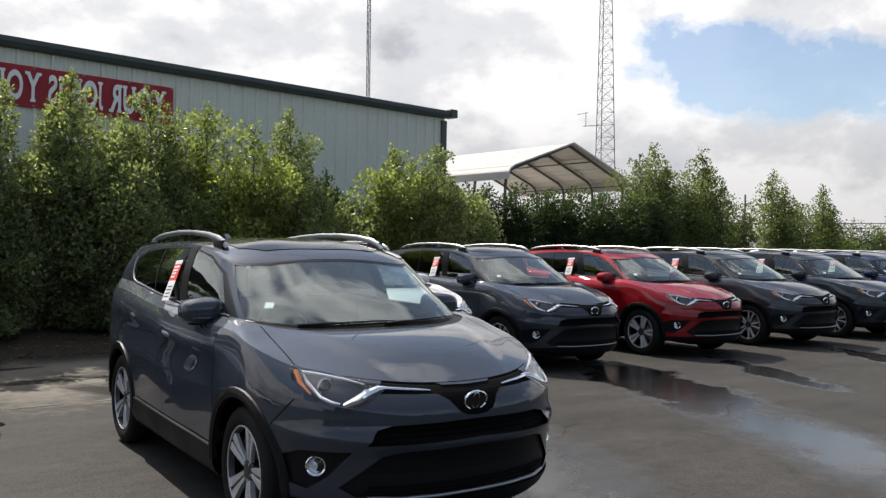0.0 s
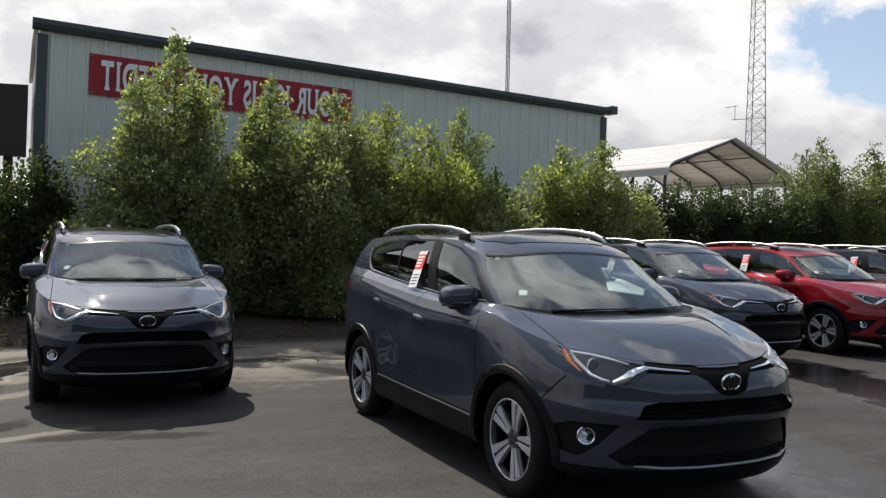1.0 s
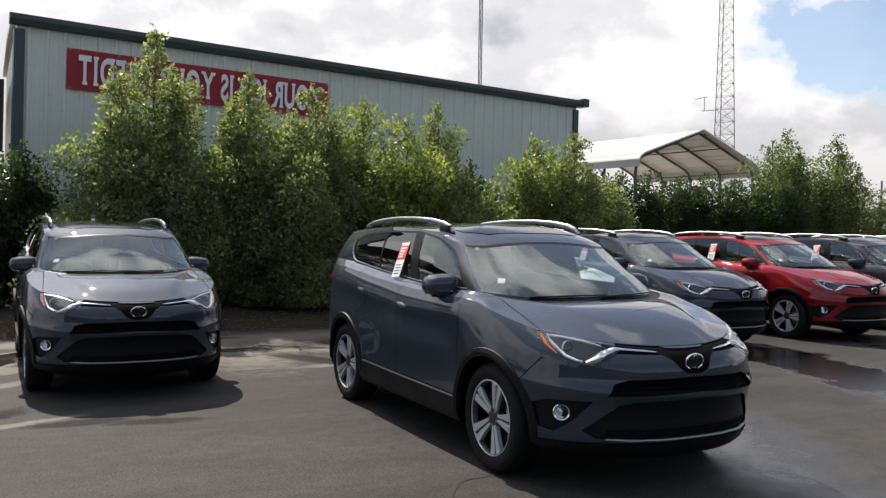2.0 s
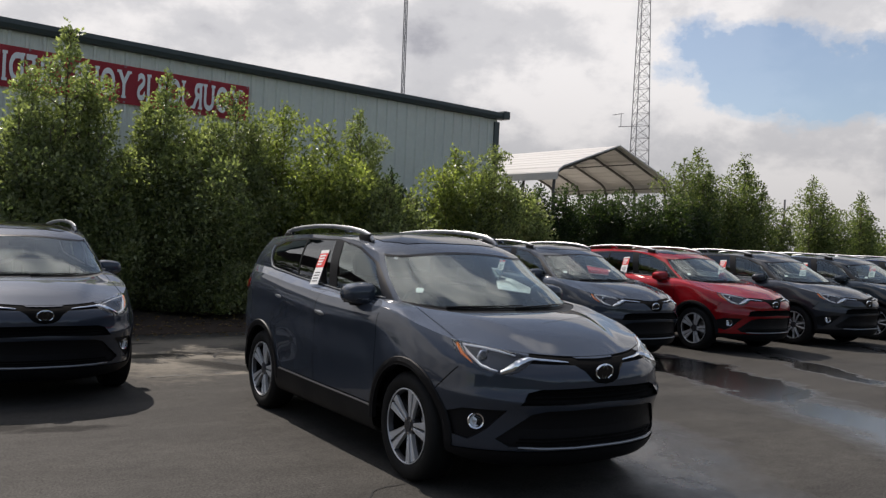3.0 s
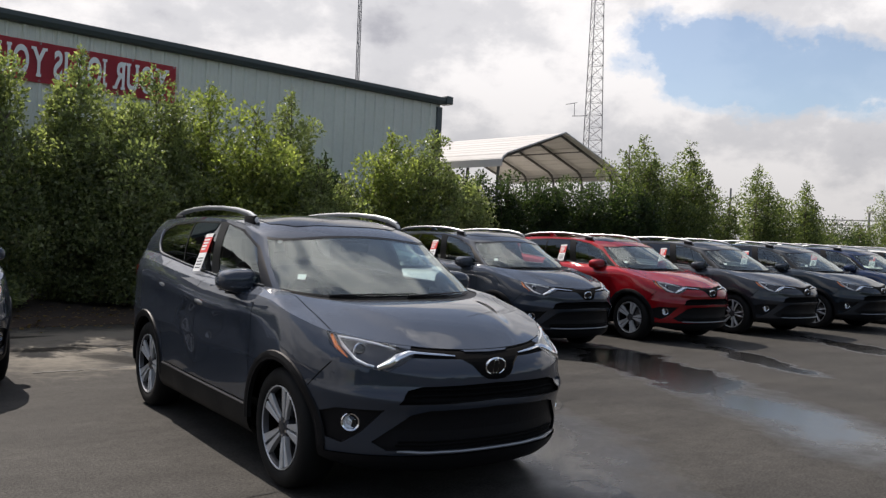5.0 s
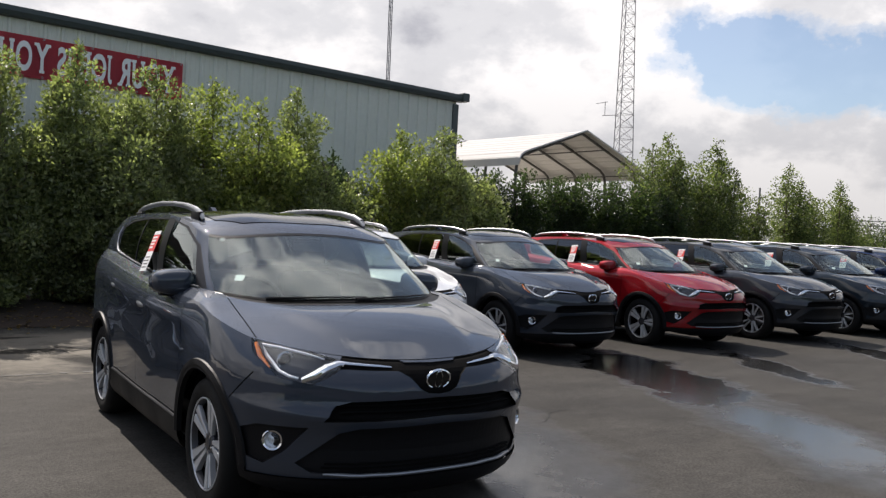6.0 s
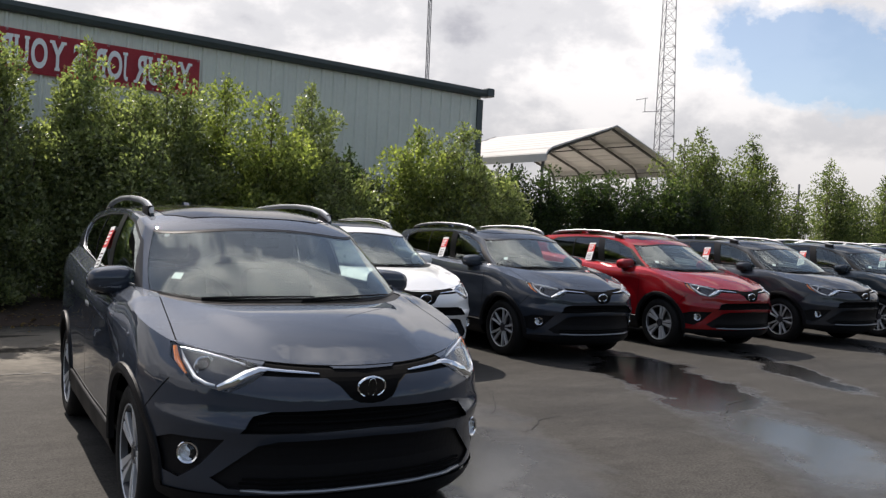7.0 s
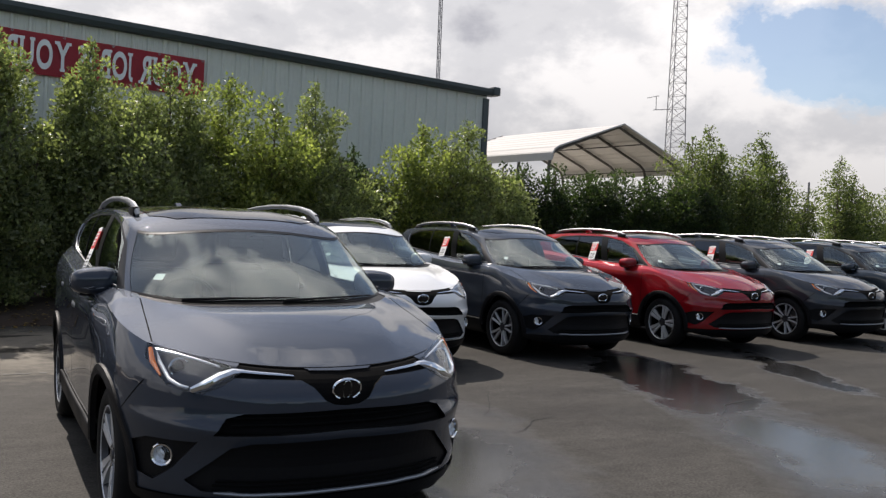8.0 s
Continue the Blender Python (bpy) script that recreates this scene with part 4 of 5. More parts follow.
def taper(y):
    """The body draws in a little towards the rear."""
    return 1 - 0.045 * sstep(1.0, 3.4, y)


def sculpt(kind, s, x, y, z):
    """Flares round the arches, hollow doors, raised hood."""
    if kind == "low":
        side = sstep(0.55, 0.85, x)
        along = sstep(0.1, 0.6, y) * (1 - sstep(2.9, 3.4, y))
        for cy in (0.0, 2.66):
            r = math.hypot(y - cy, z - 0.355)
            x += side * 0.006 * math.exp(-((r - 0.40) / 0.20) ** 2)
        x += side * along * 0.024 * math.exp(-((s - 0.84) / 0.10) ** 2)
    if kind == "hood":
        edge = x / (0.33 + 0.34 * s)
        z += 0.016 * (1 - sstep(0.80, 1.08, edge)) * sstep(0.05, 0.3, s) * (1 - sstep(0.55, 0.95, s))
        z += 0.010 * math.sin(math.pi * s) * (1 - (x / 0.9) ** 2)
    return x * taper(y), y, z


def cut(bm, poly, axis, ok):
    """Scores a convex polygon into the faces that ok() accepts; returns the faces inside. axis: the view's axis."""
    iu, iv = {"x": (1, 2), "y": (0, 2), "z": (0, 1)}[axis]
    lo = [min(p[k] for p in poly) - 0.03 for k in (0, 1)]
    hi = [max(p[k] for p in poly) + 0.03 for k in (0, 1)]

    def near(f):
        us, vs = [v.co[iu] for v in f.verts], [v.co[iv] for v in f.verts]
        return max(us) > lo[0] and min(us) < hi[0] and max(vs) > lo[1] and min(vs) < hi[1] and ok(f)

    k = len(poly)
    area = sum(poly[i][0] * poly[(i + 1) % k][1] - poly[(i + 1) % k][0] * poly[i][1] for i in range(k))
    sign = 1 if area > 0 else -1
    planes = []
    for i in range(k):
        a, b = poly[i], poly[(i + 1) % k]
        du, dv = b[0] - a[0], b[1] - a[1]
        n, co = [0, 0, 0], [0, 0, 0]
        n[iu], n[iv] = -dv * sign, du * sign
        co[iu], co[iv] = a
        planes.append((Vector(co), Vector(n).normalized()))
        fs = [f for f in bm.faces if near(f)]
        geom = fs + list({e for f in fs for e in f.edges}) + list({v for f in fs for v in f.verts})
        bmesh.ops.bisect_plane(bm, geom=geom, dist=1e-5, plane_co=co, plane_no=planes[-1][1])
    inside = []
    for f in bm.faces:
        if near(f):
            c = f.calc_center_median()
            if all((c - co).dot(n) > -1e-5 for co, n in planes):
                inside.append(f)
    return inside


REGIONS = ["body", "gap", "front_glass", "rear_glass", "front_side_glass", "rear_side_glass", "quarter_glass", "pillar", "cladding", "headlamp", "upper_grille", "slot", "mouth", "fog_pocket", "hole", "hood", "front_door", "rear_door", "front_bumper", "tail_lamp", "frit", "rear_bumper", "sunroof", "cowl"]
RG = {n: i for i, n in enumerate(REGIONS)}
HEADLAMP = [(0.435, 0.873), (0.515, 0.822), (0.61, 0.776), (0.735, 0.800), (0.795, 0.90), (0.780, 0.962), (0.60, 0.930)]


def car_half():
    bm = bmesh.new()
    reg = bm.faces.layers.int.new("region")
    kin = bm.faces.layers.int.new("kind")
    rows = car_grid()
    V = [[bm.verts.new(sculpt(k, s, *p)) for p in pts] for k, s, pts in rows]
    kinds = {"low": 0, "hood": 1, "glass": 2, "roof": 3}
    A_PILLAR, C_PILLAR = int(NF * 0.75), NF + NS + int(NR * 0.35)
    for j in range(len(rows) - 1):
        k, s = rows[j + 1][0], rows[j + 1][1]
        s0 = rows[j][1] if rows[j][0] == k else 0.0
        for i in range(len(V[0]) - 1):
            f = bm.faces.new((V[j][i], V[j][i + 1], V[j + 1][i + 1], V[j + 1][i]))
            f[kin] = kinds[k]
            c = f.calc_center_median()
            if k == "hood" and c.y < 0.62 and i < NF + 6:
                f[reg] = (RG["gap"] if c.y < -0.37 else 0) if s == 0.043 else (RG["hood"] if s > 0.043 and s < 0.9 else (RG["cowl"] if s >= 0.9 else 0))
                if s == 0.035:
                    f[reg] = 0
            if k == "glass" and i < A_PILLAR:
                f[reg] = RG["front_glass"] if 0.04 < s < 0.98 else RG["frit"]
            if k == "glass" and i > C_PILLAR:
                f[reg] = RG["rear_glass"] if 0.1 < s < 0.9 else 0
    side = lambda f: f[kin] == 2 and f.calc_center_median().x > 0.5 and 0.30 < f.calc_center_median().y < 3.0 and f[reg] not in (RG["front_glass"], RG["frit"])
    front = lambda f: f[kin] == 0 and f.calc_center_median().y < 0.12
    frontall = lambda f: f[kin] <= 1 and f.calc_center_median().y < 0.12 and f[reg] != RG["hood"]
    low = lambda f: f[kin] <= 1 and f.calc_center_median().x > 0.62

    def mark(name, poly, axis, ok, only=None):
        for f in cut(bm, poly, axis, ok):
            if only is None or f[reg] in only:
                f[reg] = RG[name]

    # the wing's top edge beside the hood
    mark("body", [(0.757, -0.37), (0.684, 0.65), (0.98, 0.65), (0.98, -0.37)], "z", lambda f: f[kin] == 1, {RG["hood"], RG["cowl"], RG["gap"]})
    mark("gap", [(0.754, -0.37), (0.760, -0.37), (0.720, 0.20), (0.714, 0.20)], "z", lambda f: f[kin] == 1)
    # doors, then the gaps between the panels
    mark("front_door", [(0.40, 0.43), (1.44, 0.44), (1.41, 1.30), (0.46, 1.20), (0.40, 1.0)], "x", lambda f: low(f) and f[kin] <= 1, {0})
    mark("rear_door", [(1.44, 0.44), (2.14, 0.45), (2.20, 0.60), (2.33, 0.86), (2.36, 1.40), (1.41, 1.30)], "x", low, {0})
    mark("front_bumper", [(-1.2, 0.0), (-0.34, 0.0), (-0.34, 0.66), (-0.66, 1.0), (-1.2, 1.0)], "x", lambda f: f[kin] == 0, {0})
    mark("rear_bumper", [(3.02, 0.0), (3.9, 0.0), (3.9, 0.78), (3.02, 0.78)], "x", lambda f: f[kin] == 0, {0})
    g = 0.0035
    for a, b in (((0.40, 0.43), (0.40, 1.06)), ((1.44, 0.44), (1.414, 1.2)), ((2.14, 0.45), (2.20, 0.60)), ((2.20, 0.60), (2.33, 0.86)), ((2.33, 0.86), (2.355, 1.29)), ((0.40, 0.43), (1.44, 0.44)), ((1.44, 0.44), (2.14, 0.45)), ((-0.34, 0.66), (-0.48, 0.809)), ((3.02, 0.6), (3.02, 0.78))):
        d = Vector((b[0] - a[0], b[1] - a[1])).normalized()
        nx, ny = -d.y * g, d.x * g
        mark("gap", [(a[0] + nx, a[1] + ny), (a[0] - nx, a[1] - ny), (b[0] - nx, b[1] - ny), (b[0] + nx, b[1] + ny)], "x", low)
    # side glass
    mark("pillar", [(0.43, 1.147), (1.40, 1.164), (2.69, 1.276), (2.79, 1.36), (2.825, 1.478), (2.62, 1.542), (2.15, 1.566), (1.50, 1.562), (1.11, 1.508), (0.805, 1.400)], "x", side)
    mark("front_side_glass", [(0.55, 1.153), (1.30, 1.172), (1.425, 1.543), (1.13, 1.497), (0.825, 1.390)], "x", side)
    mark("rear_side_glass", [(1.445, 1.182), (2.09, 1.238), (2.125, 1.552), (1.565, 1.552)], "x", side)
    mark("quarter_glass", [(2.115, 1.242), (2.67, 1.288), (2.775, 1.365), (2.80, 1.470), (2.60, 1.526), (2.150, 1.551)], "x", side)
    # front openings
    mark("headlamp", HEADLAMP, "y", frontall)
    mark("upper_grille", [(0, 0.724), (0.06, 0.730), (0.105, 0.752), (0.15, 0.806), (0.15, 0.872), (0, 0.868)], "y", frontall, {0, RG["front_bumper"]})
    mark("upper_grille", [(0.15, 0.806), (0.20, 0.836), (0.20, 0.890), (0.15, 0.875)], "y", frontall, {0, RG["front_bumper"]})
    mark("upper_grille", [(0.20, 0.836), (0.48, 0.846), (0.46, 0.885), (0.43, 0.905), (0.20, 0.890)], "y", frontall, {0, RG["front_bumper"]})
    mark("slot", [(0, 0.622), (0.575, 0.606), (0.52, 0.680), (0.45, 0.700), (0, 0.708)], "y", front)
    mark("mouth", [(0, 0.352), (0.60, 0.352), (0.665, 0.395), (0.50, 0.552), (0.42, 0.574), (0, 0.585)], "y", front)
    mark("fog_pocket", [(0.80, 0.565), (0.625, 0.572), (0.70, 0.45), (0.77, 0.375), (0.835, 0.40), (0.85, 0.53)], "y", front)
    mark("cladding", [(0, 0.1), (0.96, 0.1), (0.96, 0.315), (0.60, 0.325), (0, 0.330)], "y", front)
    mark("sunroof", [(-0.01, 0.86), (0.40, 0.88), (0.535, 1.02), (0.535, 2.1), (-0.01, 2.1)], "z", lambda f: f[kin] == 3)
    # sills, arches, tail lamps
    mark("cladding", [(0.30, 0.1), (2.36, 0.1), (2.36, 0.43), (0.30, 0.415)], "x", lambda f: f[kin] == 0 and f.calc_center_median().x > 0.5)
    mark("cladding", [(2.95, 0.1), (3.8, 0.1), (3.8, 0.52), (2.95, 0.46)], "x", lambda f: f[kin] == 0)
    for cy in (0.0, 2.66):
        for name, r in (("cladding", 0.452), ("hole", 0.402)):
            circ = [(cy + r * math.cos(2 * math.pi * i / 28), 0.355 + r * math.sin(2 * math.pi * i / 28)) for i in range(28)]
            mark(name, circ, "x", lambda f: f[kin] == 0 and f.calc_center_median().x > 0.5 and f[reg] != RG["mouth"])
    mark("hole", [(-0.402, 0.05), (0.402, 0.05), (0.402, 0.356), (-0.402, 0.356)], "x", lambda f: f[kin] == 0 and f.calc_center_median().x > 0.5 and f.calc_center_median().y > -0.41)
    mark("hole", [(2.258, 0.05), (3.062, 0.05), (3.062, 0.356), (2.258, 0.356)], "x", lambda f: f[kin] == 0 and f.calc_center_median().x > 0.5)
    mark("hole", [(-0.62, 0.1), (-0.38, 0.1), (-0.38, 0.29), (-0.62, 0.225)], "x", lambda f: f[kin] == 0 and f.calc_center_median().x > 0.5)
    mark("tail_lamp", [(3.05, 1.085), (3.75, 0.985), (3.75, 1.12), (3.00, 1.165)], "x", lambda f: f[kin] <= 1 and f.calc_center_median().x > 0.45)
    bm.normal_update()
    return bm, reg, kin


def pick(bm, layer, ids, mirror=False, offset=0.0, both=False):
    """A new bmesh from the faces of some regions, mirrored across the car if asked, pushed along the normals by offset."""
    out = bmesh.new()
    for flip in (False, True) if both else (mirror,):
        made = {}
        for f in bm.faces:
            if f[layer] not in ids:
                continue
            vs = []
            for v in f.verts:
                if v not in made:
                    p = v.co + v.normal * offset
                    if abs(v.co.x) < 1e-4:
                        p.x = 0.0
                    made[v] = out.verts.new((-p.x, p.y, p.z) if flip else p)
                vs.append(made[v])
            out.faces.new(vs[::-1] if flip else vs)
    if both:
        bmesh.ops.remove_doubles(out, verts=[v for v in out.verts if abs(v.co.x) < 1e-4], dist=1e-4)
    return out


def recess(bm, ids, layer, push, both=True):
    """Faces of an opening pushed back, with walls round it."""
    out = pick(bm, layer, ids, both=both)
    rim = [e for e in out.edges if len(e.link_faces) == 1]
    r = bmesh.ops.extrude_edge_only(out, edges=rim)
    outer = {v for v in r["geom"] if isinstance(v, bmesh.types.BMVert)}
    for v in out.verts:
        if v not in outer:
            v.co += Vector(push)
    bmesh.ops.recalc_face_normals(out, faces=out.faces[:])
    return out


def wheel(parent, x, y, style):
    s = 1 if x > 0 else -1
    m = Matrix.Translation((x, y, 0.355)) @ Matrix.Diagonal((s, 1, 1, 1))
    w = new("wheel")
    w.parent = parent
    w.matrix_basis = m
    I = Matrix.Identity(4)
    bm = bmesh.new()
    lathe(bm, [(0.243, -0.10), (0.258, -0.112), (0.30, -0.118), (0.335, -0.105), (0.352, -0.08), (0.355, 0.0), (0.352, 0.08), (0.335, 0.105), (0.305, 0.118), (0.262, 0.113), (0.247, 0.10), (0.240, 0.06)], I, 56)
    part("tyre", bm, TYRE, w, smooth=True)
    bm = bmesh.new()
    lathe(bm, [(0.243, 0.098), (0.246, 0.107), (0.240, 0.109), (0.236, 0.104)], I, 48)
    part("rim", bm, ALLOY, w, "thin machined rim lip", smooth=True)
    bm = bmesh.new()
    lathe(bm, [(0.236, 0.104), (0.228, 0.092), (0.224, 0.070)], I, 48)
    part("rim_well", bm, DARK_ALLOY, w, smooth=True)
    bm = bmesh.new()
    lathe(bm, [(0.240, -0.10), (0.224, -0.09), (0.224, 0.072)], I, 32)
    lathe(bm, [(0.224, -0.03), (0.12, -0.035), (0.05, -0.03), (0.001, -0.03)], I, 32)
    part("barrel", bm, UNDER, w, smooth=True)
    bm = bmesh.new()
    lathe(bm, [(0.15, -0.02), (0.15, 0.005), (0.09, 0.005), (0.07, 0.02)], I, 32)
    part("brake_disc", bm, STEEL, w, smooth=True)
    n = 5
    for k in range(n):
        a = 2 * math.pi * k / n + 0.3
        R = Matrix.Rotation(a, 4, "X")
        bm = bmesh.new()
        if style == "split":        # two broad flared blades parted by a dark slot
            blades = [[(q * a, r) for a, r in ((0.004, 0.055), (0.010, 0.226), (0.018, 0.232), (0.063, 0.225), (0.040, 0.13), (0.025, 0.055))] for q in (-1, 1)]
        else:                       # a fork of two thin blades, bent outwards near the rim
            blades = [[(q * a, r) for a, r in ((0.005, 0.05), (0.020, 0.15), (0.040, 0.230), (0.066, 0.226), (0.042, 0.14), (0.024, 0.05))] for q in (-1, 1)]
        for pts in blades:
            prism(bm, pts, 0.060, 0.084, "x")
        for v in bm.verts:
            r = math.hypot(v.co.y, v.co.z)
            v.co.x += 0.018 * sstep(0.05, 0.2, r)
            v.co = R @ v.co
        bmesh.ops.bevel(bm, geom=bm.edges[:], offset=0.003, segments=1, affect="EDGES")
        part("spoke", bm, ALLOY, w)
        bm = bmesh.new()            # dark flank behind the machined face
        prism(bm, [(-0.022, 0.05), (-0.056, 0.226), (0.052, 0.226), (0.018, 0.05)], 0.020, 0.040, "x")
        for v in bm.verts:
            v.co.x += 0.016 * sstep(0.05, 0.2, math.hypot(v.co.y, v.co.z))
            v.co = R @ v.co
        part("spoke_pocket", bm, SATIN, w)
    bm = bmesh.new()
    lathe(bm, [(0.066, 0.03), (0.066, 0.072), (0.058, 0.082), (0.032, 0.084), (0.030, 0.090), (0.001, 0.092)], I, 28)
    part("hub", bm, DARK_ALLOY, w, smooth=True)
    for k in range(5):
        a = 2 * math.pi * (k + 0.5) / 5 + 0.3
        bm = bmesh.new()
        tube(bm, [(0.07, 0.048 * math.cos(a), 0.048 * math.sin(a)), (0.088, 0.048 * math.cos(a), 0.048 * math.sin(a))], 0.009, 6)
        part("wheel_nut", bm, CHROME, w)


def rounded(bm, x0, x1, y0, y1, z0, z1, r, m=None):
    box(bm, x0, x1, y0, y1, z0, z1, m, r)


def car_seat(parent, x, y):
    s = new("car_seat")
    s.parent = parent
    s.matrix_basis = pose(x, y, 0.38)
    bm = bmesh.new()
    rounded(bm, -0.25, 0.25, -0.25, 0.27, 0.12, 0.30, 0.06)
    part("cushion", bm, SEAT, s, smooth=True)
    bm = bmesh.new()
    rounded(bm, -0.25, 0.25, 0.0, 0.14, 0.0, 0.62, 0.06, pose(0, 0.22, 0.24, -14))
    part("backrest", bm, SEAT, s, smooth=True)
    bm = bmesh.new()
    rounded(bm, -0.13, 0.13, 0.0, 0.10, 0.0, 0.19, 0.045, pose(0, 0.39, 0.89, -10))
    part("headrest", bm, SEAT, s, smooth=True)


def make_car(style="split", sticker=True):
    car = new("parked_car")
    bm, reg, kin = car_half()
    ids = lambda *names: {RG[n] for n in names}
    P = lambda name, names, mat, off=0.0, label="": part(name, pick(bm, reg, ids(*names), both=True, offset=off), mat, car, label, smooth=True, angle=40)
    for nm, rg in (("body_shell", "body"), ("hood", "hood"), ("front_bumper", "front_bumper"), ("rear_bumper", "rear_bumper")):
        P(nm, [rg], PAINT)
    for side in (True, False):
        for nm, rg in (("front_door", "front_door"), ("rear_door", "rear_door")):
            part(nm, pick(bm, reg, ids(rg), mirror=side), PAINT, car, smooth=True, angle=40)
        for nm, rg, mat in (("front_window", "front_side_glass", GLASS), ("rear_window", "rear_side_glass", PRIVACY), ("quarter_window", "quarter_glass", PRIVACY)):
            part(nm, pick(bm, reg, ids(rg), mirror=side, offset=-0.004), mat, car, smooth=True)
        part("door_pillar", pick(bm, reg, ids("pillar"), mirror=side, offset=-0.001), FILM_BLACK, car, smooth=True)
        part("tail_lamp", pick(bm, reg, ids("tail_lamp"), mirror=side, offset=0.004), RED_LENS, car, "red tail lamp", smooth=True)
    P("windscreen", ["front_glass"], GLASS, -0.003)
    P("screen_surround", ["frit"], FILM_BLACK, -0.001)
    P("cowl", ["cowl"], BLACK, -0.006, "black plastic cowl under the windscreen")
    P("sunroof", ["sunroof"], GLOSS_BLACK, 0.004, "dark glass sunroof panel")
    P("tailgate_window", ["rear_glass"], PRIVACY, -0.003)
    P("lower_cladding", ["cladding"], BLACK, 0.010, "black plastic lower cladding and arch trim")
    # openings of the front
    part("grille", recess(bm, ids("upper_grille"), reg, (0, 0.012, 0)), UNDER, car)
    part("upper_slot", recess(bm, ids("slot"), reg, (0, 0.035, 0)), UNDER, car)
    part("lower_mouth", recess(bm, ids("mouth"), reg, (0, 0.022, 0)), BLACK, car)
    # liner behind the gaps, and pillar lining
    lb = pick(bm, reg, {i for n, i in RG.items() if n not in ("hole", "front_glass", "rear_glass", "front_side_glass", "rear_side_glass", "quarter_glass", "headlamp", "fog_pocket", "mouth", "slot", "upper_grille")}, both=True, offset=-0.018)
    part("inner_liner", lb, UNDER, car, smooth=True)

    def front_y(x, z):
        """The skin's y at a point of the front."""
        best, d0 = -0.9, 9
        for v in bm.verts:
            if v.co.y < 0.2 and v.co.z < 1.0:
                d = (v.co.x - abs(x)) ** 2 + (v.co.z - z) ** 2
                if d < d0:
                    best, d0 = v.co.y, d
        return best

    side_pts = [v.co.copy() for v in bm.verts if v.co.x > 0.5 and 0.15 < v.co.z < 0.95]

    def side_x(y, z):
        """The skin's x at a point of the side."""
        near = min(side_pts, key=lambda c: (c.y - y) ** 2 + (c.z - z) ** 2)
        return near.x

    def screen_y(x, z):
        """The windscreen's y at a point."""
        t = min(1.0, max(0.0, (z - 1.10) / 0.392))
        yf, ya, nf = lerp(0.03, 0.69, t) - 0.028 * math.sin(math.pi * t), lerp(0.65, 1.02, t), lerp(2.4, 3.2, t)
        r = min(0.98, (abs(x) / cabin_half(t)) ** (nf / 2))
        return yf + (ya - yf) * (1 - math.sqrt(1 - r * r) ** (2 / nf))

    # slats of slot and mouth
    for z in (0.648, 0.677):
        b2 = bmesh.new()
        tube(b2, [(0.50 * k / 8, front_y(0.50 * k / 8, z) + 0.022, z) for k in range(-8, 9)], 0.007, 6, flat=0.7)
        part("grille_slat", b2, UNDER, car)
    for z in (0.378, 0.398):
        wd = 0.56 - 0.45 * max(0, z - 0.37)
        b2 = bmesh.new()
        tube(b2, [(wd * k / 8, front_y(wd * k / 8, z) + 0.016, z) for k in range(-8, 9)], 0.008, 6, flat=0.7)
        part("grille_slat", b2, UNDER, car)
    b2 = bmesh.new()
    tube(b2, [(0.555 * k / 10, front_y(0.555 * k / 10, 0.345) - 0.006, 0.343 + 0.006 * abs(k / 10) ** 3) for k in range(-10, 11)], [0.006] + [0.011] * 19 + [0.006], 8, flat=0.9)
    part("skid_trim", b2, SILVER, car, "silver strip below the grille", smooth=True)
    # emblem: a plain oval ring on a disc
    ey = front_y(0, 0.793)
    em = new("emblem")
    em.parent = car
    em.matrix_basis = pose(0, ey - 0.008, 0.795, 10)
    b2 = bmesh.new()
    for rx, rz, w0 in ((0.068, 0.047, 0.0065), (0.021, 0.042, 0.0055)):
        dz = 0.0
        loop = [(rx * math.cos(a), 0, rz * math.sin(a) + dz) for a in (2 * math.pi * k / 32 for k in range(33))]
        tube(b2, loop, w0, 6, caps=False)
    part("ring", b2, CHROME, em, smooth=True)
    b2 = bmesh.new()
    lathe(b2, [(0.046, -0.004), (0.044, 0.004), (0.001, 0.006)], Matrix.Rotation(radians(-90), 4, "Z") @ Matrix.Diagonal((1, 1.42, 1, 1)), 28)
    part("plate", b2, GLOSS_BLACK, em, smooth=True)
    # both sides: lamps, mirrors, handles, rails
    for s in (-1, 1):
        mir = s < 0
        hl = new("headlamp")
        hl.parent = car
        part("lens", pick(bm, reg, ids("headlamp"), mirror=mir, offset=0.002), LENS, hl, "clear headlamp lens", smooth=True)
        part("housing", recess_half(bm, reg, ids("headlamp"), mir, 0.055), DARK_ALLOY, hl)
        b2 = bmesh.new()
        pth = [(0.645, 0.788), (0.59, 0.812), (0.53, 0.845), (0.475, 0.865), (0.43, 0.866)]
        tube(b2, [(s * x, front_y(x, z) + 0.012, z) for x, z in pth], [0.017, 0.027, 0.026, 0.020, 0.012], 10)
        part("chrome_wing", b2, CHROME, hl, "bright chrome lamp wing", smooth=True)
        b2 = bmesh.new()
        pth = [(0.52, 0.884), (0.60, 0.908), (0.68, 0.926), (0.748, 0.936), (0.745, 0.89), (0.722, 0.826), (0.69, 0.806), (0.655, 0.797)]
        tube(b2, [(s * x, front_y(x, z) + 0.014, z) for x, z in pth], [0.004, 0.006, 0.007, 0.008, 0.009, 0.009, 0.008, 0.007], 8)
        part("light_guide", b2, REFLECTOR, hl, "pale light guide round the lamp", smooth=True)
        b2 = bmesh.new()
        px, pz = 0.67, 0.866
        py = front_y(px, pz) + 0.062
        bmesh.ops.create_uvsphere(b2, u_segments=20, v_segments=12, radius=0.033, matrix=Matrix.Translation((s * px, py, pz)))
        part("projector", b2, GLOSS_BLACK, hl, smooth=True)
        b2 = bmesh.new()
